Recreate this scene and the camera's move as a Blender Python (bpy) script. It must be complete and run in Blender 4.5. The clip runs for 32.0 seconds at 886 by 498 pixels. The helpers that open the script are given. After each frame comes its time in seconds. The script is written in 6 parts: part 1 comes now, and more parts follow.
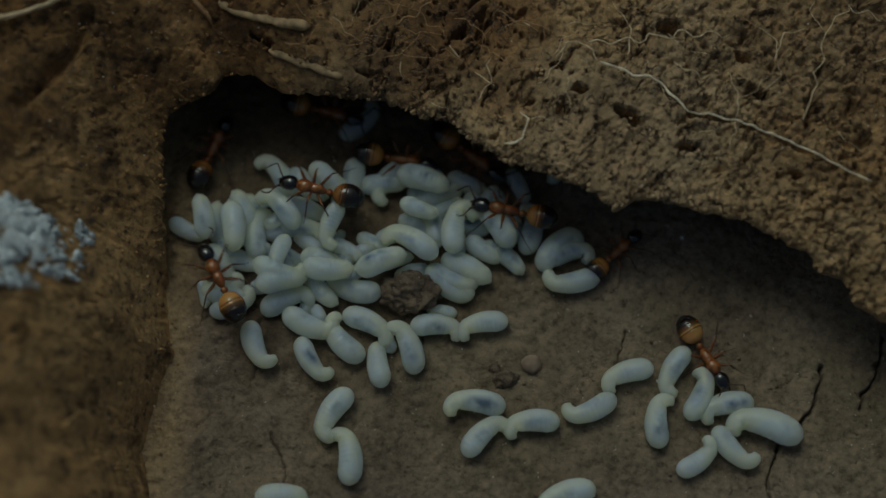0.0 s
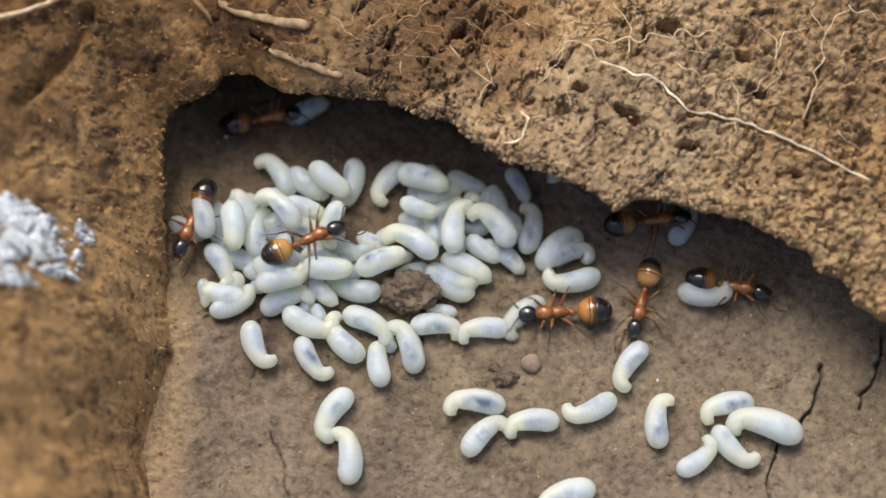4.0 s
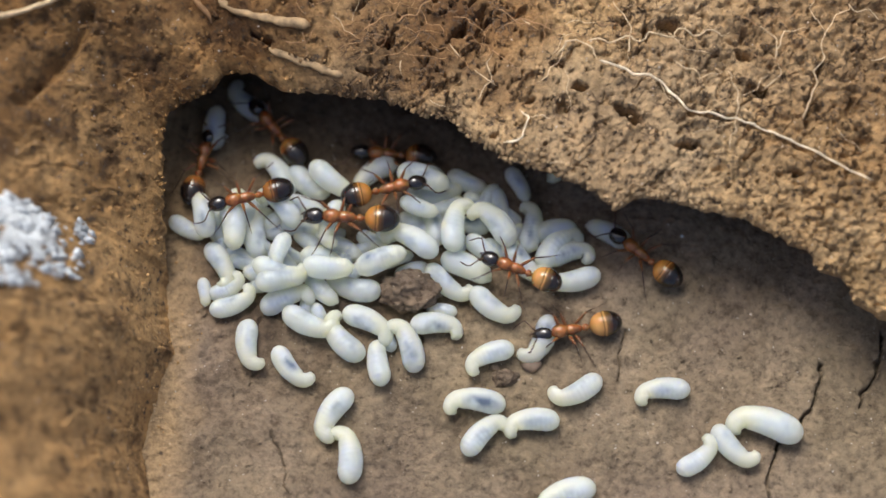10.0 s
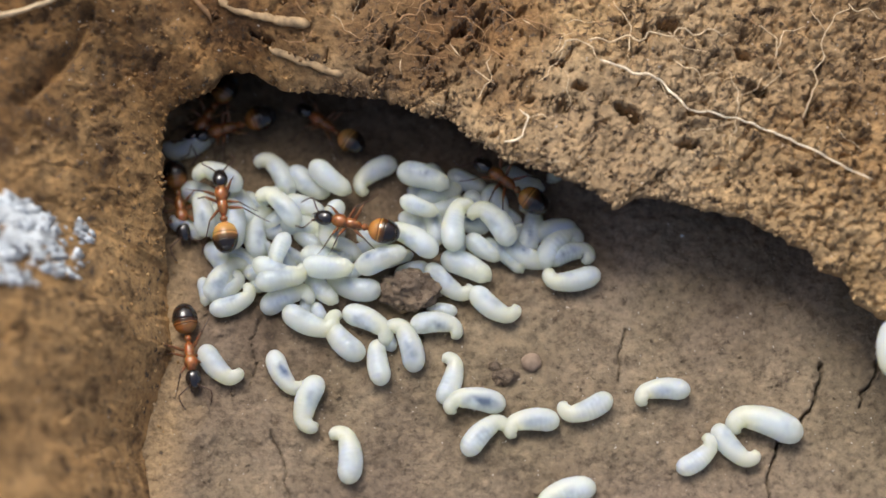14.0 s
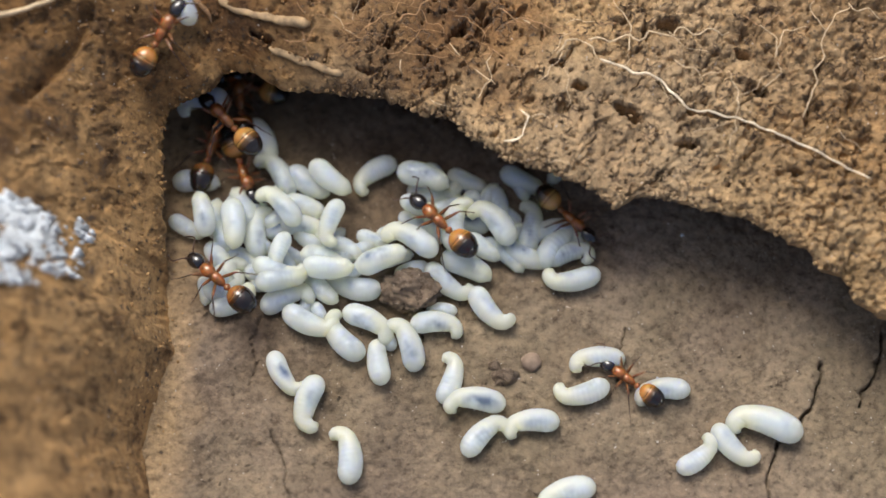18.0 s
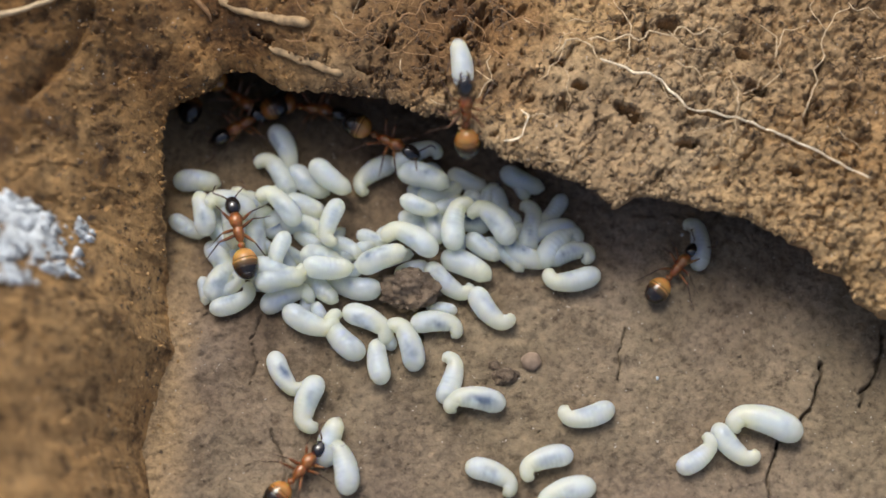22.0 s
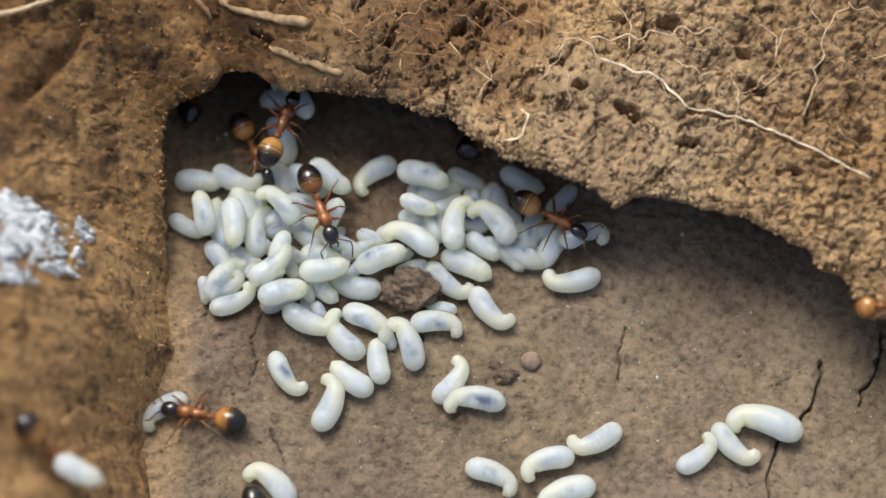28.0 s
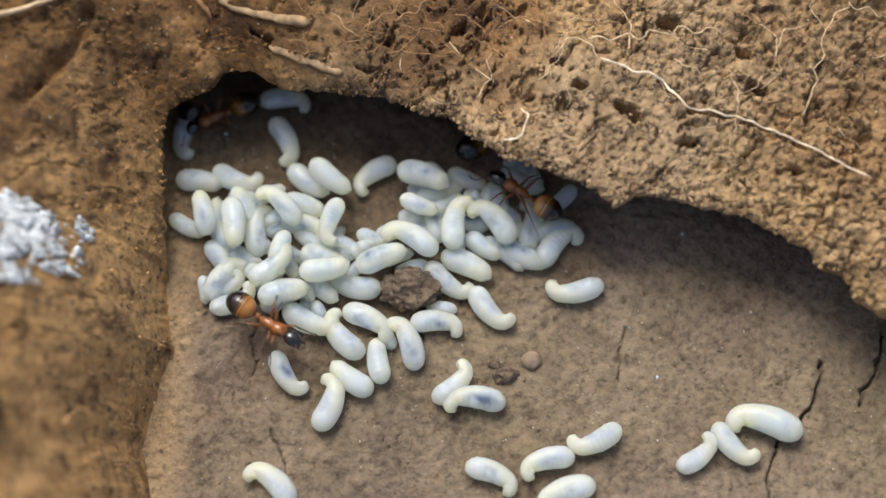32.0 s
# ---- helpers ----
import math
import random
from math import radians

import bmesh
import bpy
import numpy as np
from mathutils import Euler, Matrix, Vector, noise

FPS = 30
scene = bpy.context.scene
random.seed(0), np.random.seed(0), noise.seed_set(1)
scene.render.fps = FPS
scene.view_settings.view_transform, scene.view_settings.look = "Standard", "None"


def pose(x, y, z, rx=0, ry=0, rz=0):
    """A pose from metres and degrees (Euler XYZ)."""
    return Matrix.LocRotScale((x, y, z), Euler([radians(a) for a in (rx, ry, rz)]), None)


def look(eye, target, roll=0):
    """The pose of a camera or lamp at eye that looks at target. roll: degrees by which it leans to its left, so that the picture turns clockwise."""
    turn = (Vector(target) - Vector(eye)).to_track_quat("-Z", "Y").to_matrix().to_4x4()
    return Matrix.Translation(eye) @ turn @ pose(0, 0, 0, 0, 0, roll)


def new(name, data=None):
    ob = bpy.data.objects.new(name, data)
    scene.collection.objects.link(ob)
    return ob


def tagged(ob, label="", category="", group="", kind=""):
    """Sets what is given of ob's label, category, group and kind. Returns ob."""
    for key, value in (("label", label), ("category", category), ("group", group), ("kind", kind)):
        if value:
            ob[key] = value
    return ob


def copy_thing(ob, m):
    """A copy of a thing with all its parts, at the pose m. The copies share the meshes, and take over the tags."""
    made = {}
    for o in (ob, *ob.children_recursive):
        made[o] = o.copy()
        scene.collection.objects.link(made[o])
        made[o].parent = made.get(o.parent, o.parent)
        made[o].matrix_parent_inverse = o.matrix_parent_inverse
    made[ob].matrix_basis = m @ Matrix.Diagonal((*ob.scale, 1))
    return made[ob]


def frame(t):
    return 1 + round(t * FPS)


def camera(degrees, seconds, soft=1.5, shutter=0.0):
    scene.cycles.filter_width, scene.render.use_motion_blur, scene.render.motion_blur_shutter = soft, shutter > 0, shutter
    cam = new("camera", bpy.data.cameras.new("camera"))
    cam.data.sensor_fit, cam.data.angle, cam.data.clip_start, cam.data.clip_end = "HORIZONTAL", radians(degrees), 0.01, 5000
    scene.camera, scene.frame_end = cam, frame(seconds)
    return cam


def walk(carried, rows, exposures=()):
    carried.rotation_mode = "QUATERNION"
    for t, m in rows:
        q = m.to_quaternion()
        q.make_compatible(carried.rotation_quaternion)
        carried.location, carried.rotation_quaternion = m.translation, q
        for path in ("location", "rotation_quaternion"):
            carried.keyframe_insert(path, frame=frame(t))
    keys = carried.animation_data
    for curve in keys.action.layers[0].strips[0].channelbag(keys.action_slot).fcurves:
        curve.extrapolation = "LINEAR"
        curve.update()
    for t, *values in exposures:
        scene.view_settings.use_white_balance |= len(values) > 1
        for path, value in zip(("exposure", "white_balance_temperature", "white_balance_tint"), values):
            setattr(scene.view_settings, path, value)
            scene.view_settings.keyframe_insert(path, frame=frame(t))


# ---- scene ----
# the camera: a macro lens on a stand over the opened nest, sinking a hair's breadth as the stand settles
cam = camera(26.0, 32.0, soft=1.5, shutter=0.5)
EYE = (0.0, -0.0502, 0.1545)
walk(cam, [(0.0, look(EYE, (0, 0.00017, 0))), (13.0, look(EYE, (0, 0, 0))), (32.0, look(EYE, (0, -0.00016, 0)))],
     exposures=[(0.0, -2.11, 5970, -15), (0.5, -1.63, 6020, -12), (1.0, -1.15, 6120, -8), (1.5, -0.77, 6200, -4), (2.0, -0.37, 6270, 0), (2.6, -0.03, 6350, 4),
                (3.0, 0.13, 6420, 6), (4.5, 0.25, 6420, 7), (20.0, 0.25, 6420, 7),
                (21.0, 0.08, 6420, 6), (22.0, 0.12, 6420, 6), (23.0, 0.20, 6420, 6), (24.0, 0.15, 6420, 6), (25.0, -0.20, 6420, 5), (27.0, 0.24, 6420, 6), (32.0, 0.25, 6420, 6)])
cam.data.dof.use_dof = True
cam.data.dof.focus_distance = 0.1583
cam.data.dof.aperture_fstop = 12.0

# soft daylight from an open, bright sky
world = bpy.data.worlds.new("sky")
scene.world = world
world.use_nodes = True
sky = world.node_tree.nodes.new("ShaderNodeTexSky")
sky.sky_type, sky.sun_disc, sky.sun_elevation, sky.sun_rotation = "NISHITA", False, radians(56), radians(-21)
sky.air_density, sky.dust_density, sky.ozone_density = 0.75, 5.5, 0.8
back = world.node_tree.nodes["Background"]
world.node_tree.links.new(sky.outputs[0], back.inputs[0])
back.inputs[1].default_value = 0.15
sun = new("sun", bpy.data.lights.new("sun", "SUN"))
sun.data.energy, sun.data.angle, sun.data.color = 2.1, radians(28), (1.0, 0.985, 0.945)
sun.matrix_world = look((-0.36, 0.85, 1.5), (0, 0, 0))


# ---- materials ----
def material(name, rough=0.8, **more):
    m = bpy.data.materials.new(name)
    m.use_nodes = True
    shader = m.node_tree.nodes["Principled BSDF"]
    shader.inputs["Roughness"].default_value = rough
    for key, value in more.items():
        shader.inputs[key.replace("_", " ").title()].default_value = value
    return m, m.node_tree.nodes, m.node_tree.links, shader


def noise_at(nodes, links, scale, detail=4.0, rough=0.55, coords="Object"):
    where = nodes.new("ShaderNodeTexCoord")
    n = nodes.new("ShaderNodeTexNoise")
    n.inputs["Scale"].default_value, n.inputs["Detail"].default_value, n.inputs["Roughness"].default_value = scale, detail, rough
    links.new(where.outputs[coords], n.inputs["Vector"])
    return n.outputs["Fac"]


def ramp(nodes, links, value, *stops):
    r = nodes.new("ShaderNodeValToRGB")
    while len(r.color_ramp.elements) < len(stops):
        r.color_ramp.elements.new(0.5)
    for e, (at, colour) in zip(r.color_ramp.elements, stops):
        e.position, e.color = at, (*colour, 1)
    links.new(value, r.inputs[0])
    return r.outputs[0]


def blend(nodes, links, fac, a, b, how="MIX"):
    m = nodes.new("ShaderNodeMix")
    m.data_type, m.blend_type = "RGBA", how
    for socket, value in ((m.inputs[0], fac), (m.inputs[6], a), (m.inputs[7], b)):
        if isinstance(value, bpy.types.NodeSocket):
            links.new(value, socket)
        elif isinstance(value, tuple):
            socket.default_value = (*value, 1)
        else:
            socket.default_value = value
    return m.outputs[2]


def relief(nodes, links, shader, value, height, strength=1.0, under=None):
    b = nodes.new("ShaderNodeBump")
    b.inputs["Distance"].default_value, b.inputs["Strength"].default_value = height, strength
    links.new(value, b.inputs["Height"])
    if under is not None:
        links.new(under, b.inputs["Normal"])
    links.new(b.outputs[0], shader.inputs["Normal"])
    return b.outputs[0]


def soil(name, dark, mid, light, speck=0.35, rusty=0.76, dark_places=(), golden=False, rough=1.0):
    """Clayey earth: broad stains, fine grain, dark humus specks and fine crumbs."""
    m, nodes, links, shader = material(name, 0.92)
    broad = ramp(nodes, links, noise_at(nodes, links, 90, 4), (0.32, dark), (0.5, mid), (0.68, light))
    rust = ramp(nodes, links, noise_at(nodes, links, 38, 3), (0.42, (1, 1, 1)), (0.62, (1.0, (1 + 2 * rusty) / 3 + 0.08, rusty)))
    broad = blend(nodes, links, 1.0, broad, rust, "MULTIPLY")
    blotch = ramp(nodes, links, noise_at(nodes, links, 330, 4, 0.65), (0.3, (0.62, 0.6, 0.57)), (0.48, (1, 1, 1)), (0.7, (1.12, 1.11, 1.09)))
    broad = blend(nodes, links, 1.0, broad, blotch, "MULTIPLY")
    # darker earth round a few places, humus-rich where root fibres mat the bank
    for place, fall, dim in dark_places:
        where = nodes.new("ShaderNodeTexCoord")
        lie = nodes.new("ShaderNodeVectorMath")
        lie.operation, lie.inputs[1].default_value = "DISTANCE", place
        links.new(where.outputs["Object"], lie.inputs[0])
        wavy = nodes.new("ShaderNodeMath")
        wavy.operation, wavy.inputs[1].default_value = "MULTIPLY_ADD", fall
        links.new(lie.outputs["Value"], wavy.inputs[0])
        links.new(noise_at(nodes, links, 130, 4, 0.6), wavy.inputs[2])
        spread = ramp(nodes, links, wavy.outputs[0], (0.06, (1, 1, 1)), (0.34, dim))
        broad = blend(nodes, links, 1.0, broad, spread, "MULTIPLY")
    if golden:
        # the clay turns golden towards the near flank
        flank, where = nodes.new("ShaderNodeSeparateXYZ"), nodes.new("ShaderNodeTexCoord")
        links.new(where.outputs["Object"], flank.inputs[0])
        drift = nodes.new("ShaderNodeMath")
        drift.operation, drift.inputs[1].default_value = "MULTIPLY_ADD", 32.0
        links.new(flank.outputs["X"], drift.inputs[0])
        links.new(noise_at(nodes, links, 60, 3), drift.inputs[2])
        gold = ramp(nodes, links, drift.outputs[0], (0.0, (0.97, 0.83, 0.62)), (0.35, (1, 1, 1)))
        broad = blend(nodes, links, 1.0, broad, gold, "MULTIPLY")
        patchy = ramp(nodes, links, noise_at(nodes, links, 420, 4, 0.62), (0.36, (0.42, 0.38, 0.33)), (0.47, (1, 1, 1)), (0.62, (1.16, 1.12, 1.05)))
        there = ramp(nodes, links, drift.outputs[0], (0.0, (1, 1, 1)), (0.4, (0.15, 0.15, 0.15)))
        broad = blend(nodes, links, there, broad, blend(nodes, links, 1.0, broad, patchy, "MULTIPLY"))
    else:
        # the bank's golden clay spills over the floor's near edge
        flank, where, drift = nodes.new("ShaderNodeSeparateXYZ"), nodes.new("ShaderNodeTexCoord"), nodes.new("ShaderNodeMath")
        links.new(where.outputs["Object"], flank.inputs[0])
        drift.operation, drift.inputs[1].default_value, drift.inputs[2].default_value = "MULTIPLY_ADD", -170.0, -3.45
        links.new(flank.outputs["X"], drift.inputs[0])
        uneven = nodes.new("ShaderNodeMath")
        uneven.operation = "ADD"
        links.new(drift.outputs[0], uneven.inputs[0])
        links.new(noise_at(nodes, links, 170, 5, 0.65), uneven.inputs[1])
        broad = blend(nodes, links, ramp(nodes, links, uneven.outputs[0], (0.42, (0, 0, 0)), (0.95, (0.9, 0.9, 0.9))), broad, (0.35, 0.235, 0.125))
    grain = ramp(nodes, links, noise_at(nodes, links, 1500, 5, 0.7), (0.3, (0.44, 0.41, 0.38)), (0.5, (1, 1, 1)), (0.7, (1.3, 1.28, 1.25)))
    colour = blend(nodes, links, 1.0, broad, grain, "MULTIPLY")
    humus = ramp(nodes, links, noise_at(nodes, links, 1500, 3, 0.6), (speck - 0.03, (1, 1, 1)), (speck + 0.03, (0, 0, 0)))
    colour = blend(nodes, links, humus, colour, (0.085, 0.055, 0.034))
    sand = ramp(nodes, links, noise_at(nodes, links, 2600, 2, 0.5), (0.71, (0, 0, 0)), (0.76, (0.7, 0.7, 0.7)))
    colour = blend(nodes, links, sand, colour, (0.58, 0.52, 0.45))
    crumbled = noise_at(nodes, links, 900, 6, 0.7)
    if golden:
        # short broken cracks between the crumbs
        where, push = nodes.new("ShaderNodeTexCoord"), nodes.new("ShaderNodeTexNoise")
        links.new(where.outputs["Object"], push.inputs["Vector"])
        push.inputs["Scale"].default_value, push.inputs["Detail"].default_value = 900, 3
        bent = nodes.new("ShaderNodeVectorMath")
        bent.operation, bent.inputs[1].default_value = "MULTIPLY_ADD", (0.0011, 0.0011, 0.0011)
        links.new(push.outputs["Color"], bent.inputs[0])
        links.new(where.outputs["Object"], bent.inputs[2])
        cells = nodes.new("ShaderNodeTexVoronoi")
        cells.feature, cells.inputs["Scale"].default_value = "DISTANCE_TO_EDGE", 1250
        links.new(bent.outputs[0], cells.inputs["Vector"])
        gap = ramp(nodes, links, cells.outputs["Distance"], (0.03, (1, 1, 1)), (0.10, (0, 0, 0)))
        torn = ramp(nodes, links, noise_at(nodes, links, 520, 4, 0.6), (0.5, (0, 0, 0)), (0.62, (1, 1, 1)))
        gap = blend(nodes, links, 1.0, gap, torn, "MULTIPLY")
        gap = blend(nodes, links, 1.0, gap, ramp(nodes, links, drift.outputs[0], (0.0, (0.15, 0.15, 0.15)), (0.4, (1, 1, 1))), "MULTIPLY")
        colour = blend(nodes, links, gap, colour, (0.14, 0.088, 0.05))
        crumbled = blend(nodes, links, gap, crumbled, (0.0, 0.0, 0.0))
    links.new(colour, shader.inputs["Base Color"])
    first = relief(nodes, links, shader, crumbled, 0.0006 * rough)
    relief(nodes, links, shader, noise_at(nodes, links, 3200, 3, 0.6), 0.0001, 0.8, first)
    return m


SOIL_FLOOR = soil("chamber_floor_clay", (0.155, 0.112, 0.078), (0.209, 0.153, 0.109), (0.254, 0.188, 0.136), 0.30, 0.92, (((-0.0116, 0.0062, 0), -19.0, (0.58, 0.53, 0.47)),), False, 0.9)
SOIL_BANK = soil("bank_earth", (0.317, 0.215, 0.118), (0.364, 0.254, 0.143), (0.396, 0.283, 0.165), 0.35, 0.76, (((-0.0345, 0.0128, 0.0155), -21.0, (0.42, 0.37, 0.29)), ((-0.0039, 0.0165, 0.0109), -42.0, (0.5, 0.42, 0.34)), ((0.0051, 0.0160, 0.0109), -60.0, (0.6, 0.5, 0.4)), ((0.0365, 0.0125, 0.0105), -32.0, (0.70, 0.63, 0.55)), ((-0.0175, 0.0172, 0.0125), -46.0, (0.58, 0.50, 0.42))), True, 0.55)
SOIL_DARK = soil("dark_crumbly_earth", (0.11, 0.08, 0.058), (0.17, 0.125, 0.09), (0.25, 0.19, 0.14), 0.42)


def plain(name, colour, rough, vary=0.25, scale=900, **more):
    m, nodes, links, shader = material(name, rough, **more)
    n = ramp(nodes, links, noise_at(nodes, links, scale, 4), (0.3, tuple(c * (1 - vary) for c in colour)), (0.7, tuple(min(1, c * (1 + vary)) for c in colour)))
    links.new(n, shader.inputs["Base Color"])
    relief(nodes, links, shader, noise_at(nodes, links, scale * 3, 3), 0.00003, 0.5)
    return m


def larva_skin():
    """Milky translucent skin, cream at its rim, over a grey-blue gut that shows along the back, in some more than in others."""
    m, nodes, links, shader = material("larva_skin", 0.14)
    where = nodes.new("ShaderNodeTexCoord")
    parts = nodes.new("ShaderNodeSeparateXYZ")
    links.new(where.outputs["Object"], parts.inputs[0])

    def sum_of(how, a, b=None, c=None):
        n = nodes.new("ShaderNodeMath")
        n.operation = how
        for socket, value in zip(n.inputs, (a, b, c)):
            if isinstance(value, bpy.types.NodeSocket):
                links.new(value, socket)
            elif value is not None:
                socket.default_value = value
        return n.outputs[0]

    along = sum_of("MULTIPLY_ADD", parts.outputs["X"], 217.0, 0.5)
    body = ramp(nodes, links, along, (0.08, (0, 0, 0)), (0.3, (0.9, 0.9, 0.9)), (0.58, (1, 1, 1)), (0.8, (0, 0, 0)))
    middle = ramp(nodes, links, sum_of("MULTIPLY", sum_of("ABSOLUTE", parts.outputs["Y"]), 1250.0), (0.1, (1, 1, 1)), (0.95, (0, 0, 0)))
    own = nodes.new("ShaderNodeObjectInfo").outputs["Random"]
    # each larva's own place in the cloud of its gut
    shifted = nodes.new("ShaderNodeVectorMath")
    shifted.operation = "ADD"
    links.new(where.outputs["Object"], shifted.inputs[0])
    links.new(own, shifted.inputs[1])
    haze = nodes.new("ShaderNodeTexNoise")
    haze.inputs["Scale"].default_value, haze.inputs["Detail"].default_value = 620, 2
    links.new(shifted.outputs[0], haze.inputs["Vector"])
    cloud = ramp(nodes, links, haze.outputs["Fac"], (0.42, (0, 0, 0)), (0.68, (0.85, 0.85, 0.85)))
    core = blend(nodes, links, 1.0, body, middle, "MULTIPLY")
    gut = blend(nodes, links, 1.0, core, cloud, "MULTIPLY")
    gut = blend(nodes, links, 1.0, gut, ramp(nodes, links, own, (0.0, (0.3, 0.3, 0.3)), (0.7, (0.8, 0.8, 0.8)), (1.0, (1.5, 1.5, 1.5))), "MULTIPLY")
    cream = ramp(nodes, links, along, (0.0, (0.80, 0.82, 0.725)), (0.35, (0.775, 0.82, 0.81)), (0.9, (0.835, 0.84, 0.70)))
    skin = blend(nodes, links, core, cream, (0.74, 0.815, 0.88))
    tone = blend(nodes, links, gut, skin, (0.20, 0.25, 0.36))
    links.new(tone, shader.inputs["Base Color"])
    shader.inputs["Subsurface Weight"].default_value = 1.0
    shader.inputs["Subsurface Radius"].default_value = (1.0, 0.92, 0.62)
    shader.inputs["Subsurface Scale"].default_value = 0.0022
    shader.inputs["Specular IOR Level"].default_value = 0.36
    rings = nodes.new("ShaderNodeTexWave")
    rings.bands_direction, rings.inputs["Scale"].default_value, rings.inputs["Distortion"].default_value = "X", 800.0, 4.0
    links.new(where.outputs["Object"], rings.inputs["Vector"])
    first = relief(nodes, links, shader, rings.outputs["Fac"], 0.000025, 0.5)
    relief(nodes, links, shader, noise_at(nodes, links, 1500, 2), 0.00005, 0.5, first)
    # light that passes through from larva to larva
    glow = nodes.new("ShaderNodeBsdfTranslucent")
    links.new(tone, glow.inputs["Color"])
    both = nodes.new("ShaderNodeMixShader")
    both.inputs[0].default_value = 0.5
    links.new(shader.outputs[0], both.inputs[1])
    links.new(glow.outputs[0], both.inputs[2])
    links.new(both.outputs[0], nodes["Material Output"].inputs["Surface"])
    return m


LARVA = larva_skin()
BLACK = plain("black_chitin", (0.014, 0.011, 0.011), 0.2, 0.4, coat_weight=0.8, coat_roughness=0.05)
ORANGE = plain("orange_chitin", (0.215, 0.077, 0.02), 0.3, 0.75, 1500, subsurface_weight=0.5, subsurface_scale=0.0005, coat_weight=0.25, coat_roughness=0.08)


def gaster_skin(name, front, dark_from):
    """Translucent amber chitin that darkens to black towards the tip, with dark hind edges on its plates."""
    m, nodes, links, shader = material(name, 0.18, coat_weight=0.55, coat_roughness=0.04, subsurface_weight=0.4, subsurface_scale=0.0006)
    shader.inputs["Specular IOR Level"].default_value = 0.35
    where = nodes.new("ShaderNodeTexCoord")
    parts = nodes.new("ShaderNodeSeparateXYZ")
    links.new(where.outputs["Object"], parts.inputs[0])
    back = nodes.new("ShaderNodeMath")
    back.operation, back.inputs[1].default_value, back.inputs[2].default_value = "MULTIPLY_ADD", -1 / 0.00255, -1.15 / 2.55
    links.new(parts.outputs["X"], back.inputs[0])
    wavy = nodes.new("ShaderNodeMath")
    wavy.operation, wavy.inputs[1].default_value = "MULTIPLY_ADD", 0.16
    links.new(noise_at(nodes, links, 700, 3), wavy.inputs[0])
    links.new(back.outputs[0], wavy.inputs[2])
    pale, d = tuple(min(1, c * 1.35) for c in front), dark_from
    tone = ramp(nodes, links, wavy.outputs[0], (0.06, front), (0.25, pale), (d * 0.62 + 0.05, front), (d * 0.68 + 0.06, tuple(c * 0.3 for c in front)), (d * 0.72 + 0.07, pale), (d * 0.84 + 0.07, tuple(c * 0.35 for c in front)), (d + 0.16, (0.016, 0.011, 0.01)))
    links.new(tone, shader.inputs["Base Color"])
    relief(nodes, links, shader, noise_at(nodes, links, 3000, 3), 0.00002, 0.4)
    return m


AMBER = gaster_skin("amber_chitin", (0.32, 0.145, 0.036), 0.52)
AMBER_DARK = gaster_skin("dark_amber_chitin", (0.20, 0.08, 0.02), 0.42)
AMBER_PALE = gaster_skin("golden_chitin", (0.38, 0.195, 0.06), 0.62)
BROWN = plain("brown_chitin", (0.055, 0.022, 0.011), 0.3, 0.4)
THIGH = plain("thigh_chitin", (0.15, 0.06, 0.021), 0.3, 0.5, 1500, subsurface_weight=0.4, subsurface_scale=0.0003)
LEG = plain("leg_chitin", (0.06, 0.028, 0.016), 0.32, 0.5, 1500)
ROOT_BRIGHT = plain("bleached_root", (0.72, 0.60, 0.43), 0.42, 0.35, 1200)
ROOT = plain("pale_root", (0.58, 0.43, 0.26), 0.42, 0.35, 1200)
ROOT_DARK = plain("brown_root", (0.36, 0.20, 0.09), 0.7, 0.35, 1200)
STRAW = plain("dry_straw", (0.31, 0.205, 0.105), 0.7, 0.6, 1100)
MOULD = plain("white_mould", (0.56, 0.59, 0.62), 0.9, 0.3, 500)
STONE = plain("tan_pebble", (0.23, 0.162, 0.115), 0.8, 0.25, 1200)

# ---- the lie of the land, in millimetres ----
RAND = np.random.RandomState(7).rand(256, 256)
RIM_CENTRE = (0.8, -10.3)


def value_noise(x, y):
    xi, yi = np.floor(x).astype(int), np.floor(y).astype(int)
    u, v = x - xi, y - yi
    u, v = u * u * (3 - 2 * u), v * v * (3 - 2 * v)
    a, b = RAND[xi & 255, yi & 255], RAND[(xi + 1) & 255, yi & 255]
    c, d = RAND[xi & 255, (yi + 1) & 255], RAND[(xi + 1) & 255, (yi + 1) & 255]
    return (a + (b - a) * u) * (1 - v) + (c + (d - c) * u) * v


def fbm(x, y, octaves=4):
    total, size, norm = 0.0, 1.0, 0.0
    for k in range(octaves):
        total = total + size * value_noise(x + 17.3 * k, y - 9.1 * k)
        norm, size, x, y = norm + size, size * 0.5, x * 2.03, y * 2.03
    return total / norm - 0.5


def cell_noise(x, y):
    """Distance to the nearest of jittered points, one in each unit cell, and that point's own chance number."""
    xi, yi = np.floor(x).astype(int), np.floor(y).astype(int)
    best, chance = np.full(np.shape(x), 9.0), np.zeros(np.shape(x))
    for i in (-1, 0, 1):
        for j in (-1, 0, 1):
            a, b = (xi + i) & 255, (yi + j) & 255
            d = np.hypot(xi + i + RAND[a, b] - x, yi + j + RAND[(b + 91) & 255, (a + 37) & 255] - y)
            near = d < best
            best = np.where(near, d, best)
            chance = np.where(near, RAND[(a + 13) & 255, (b + 57) & 255], chance)
    return best, chance


def flat_top(d):
    """A crumb's height over the distance from its middle: nearly level, with steep sides."""
    return np.clip((0.64 - d) / 0.22, 0, 1) ** 0.7


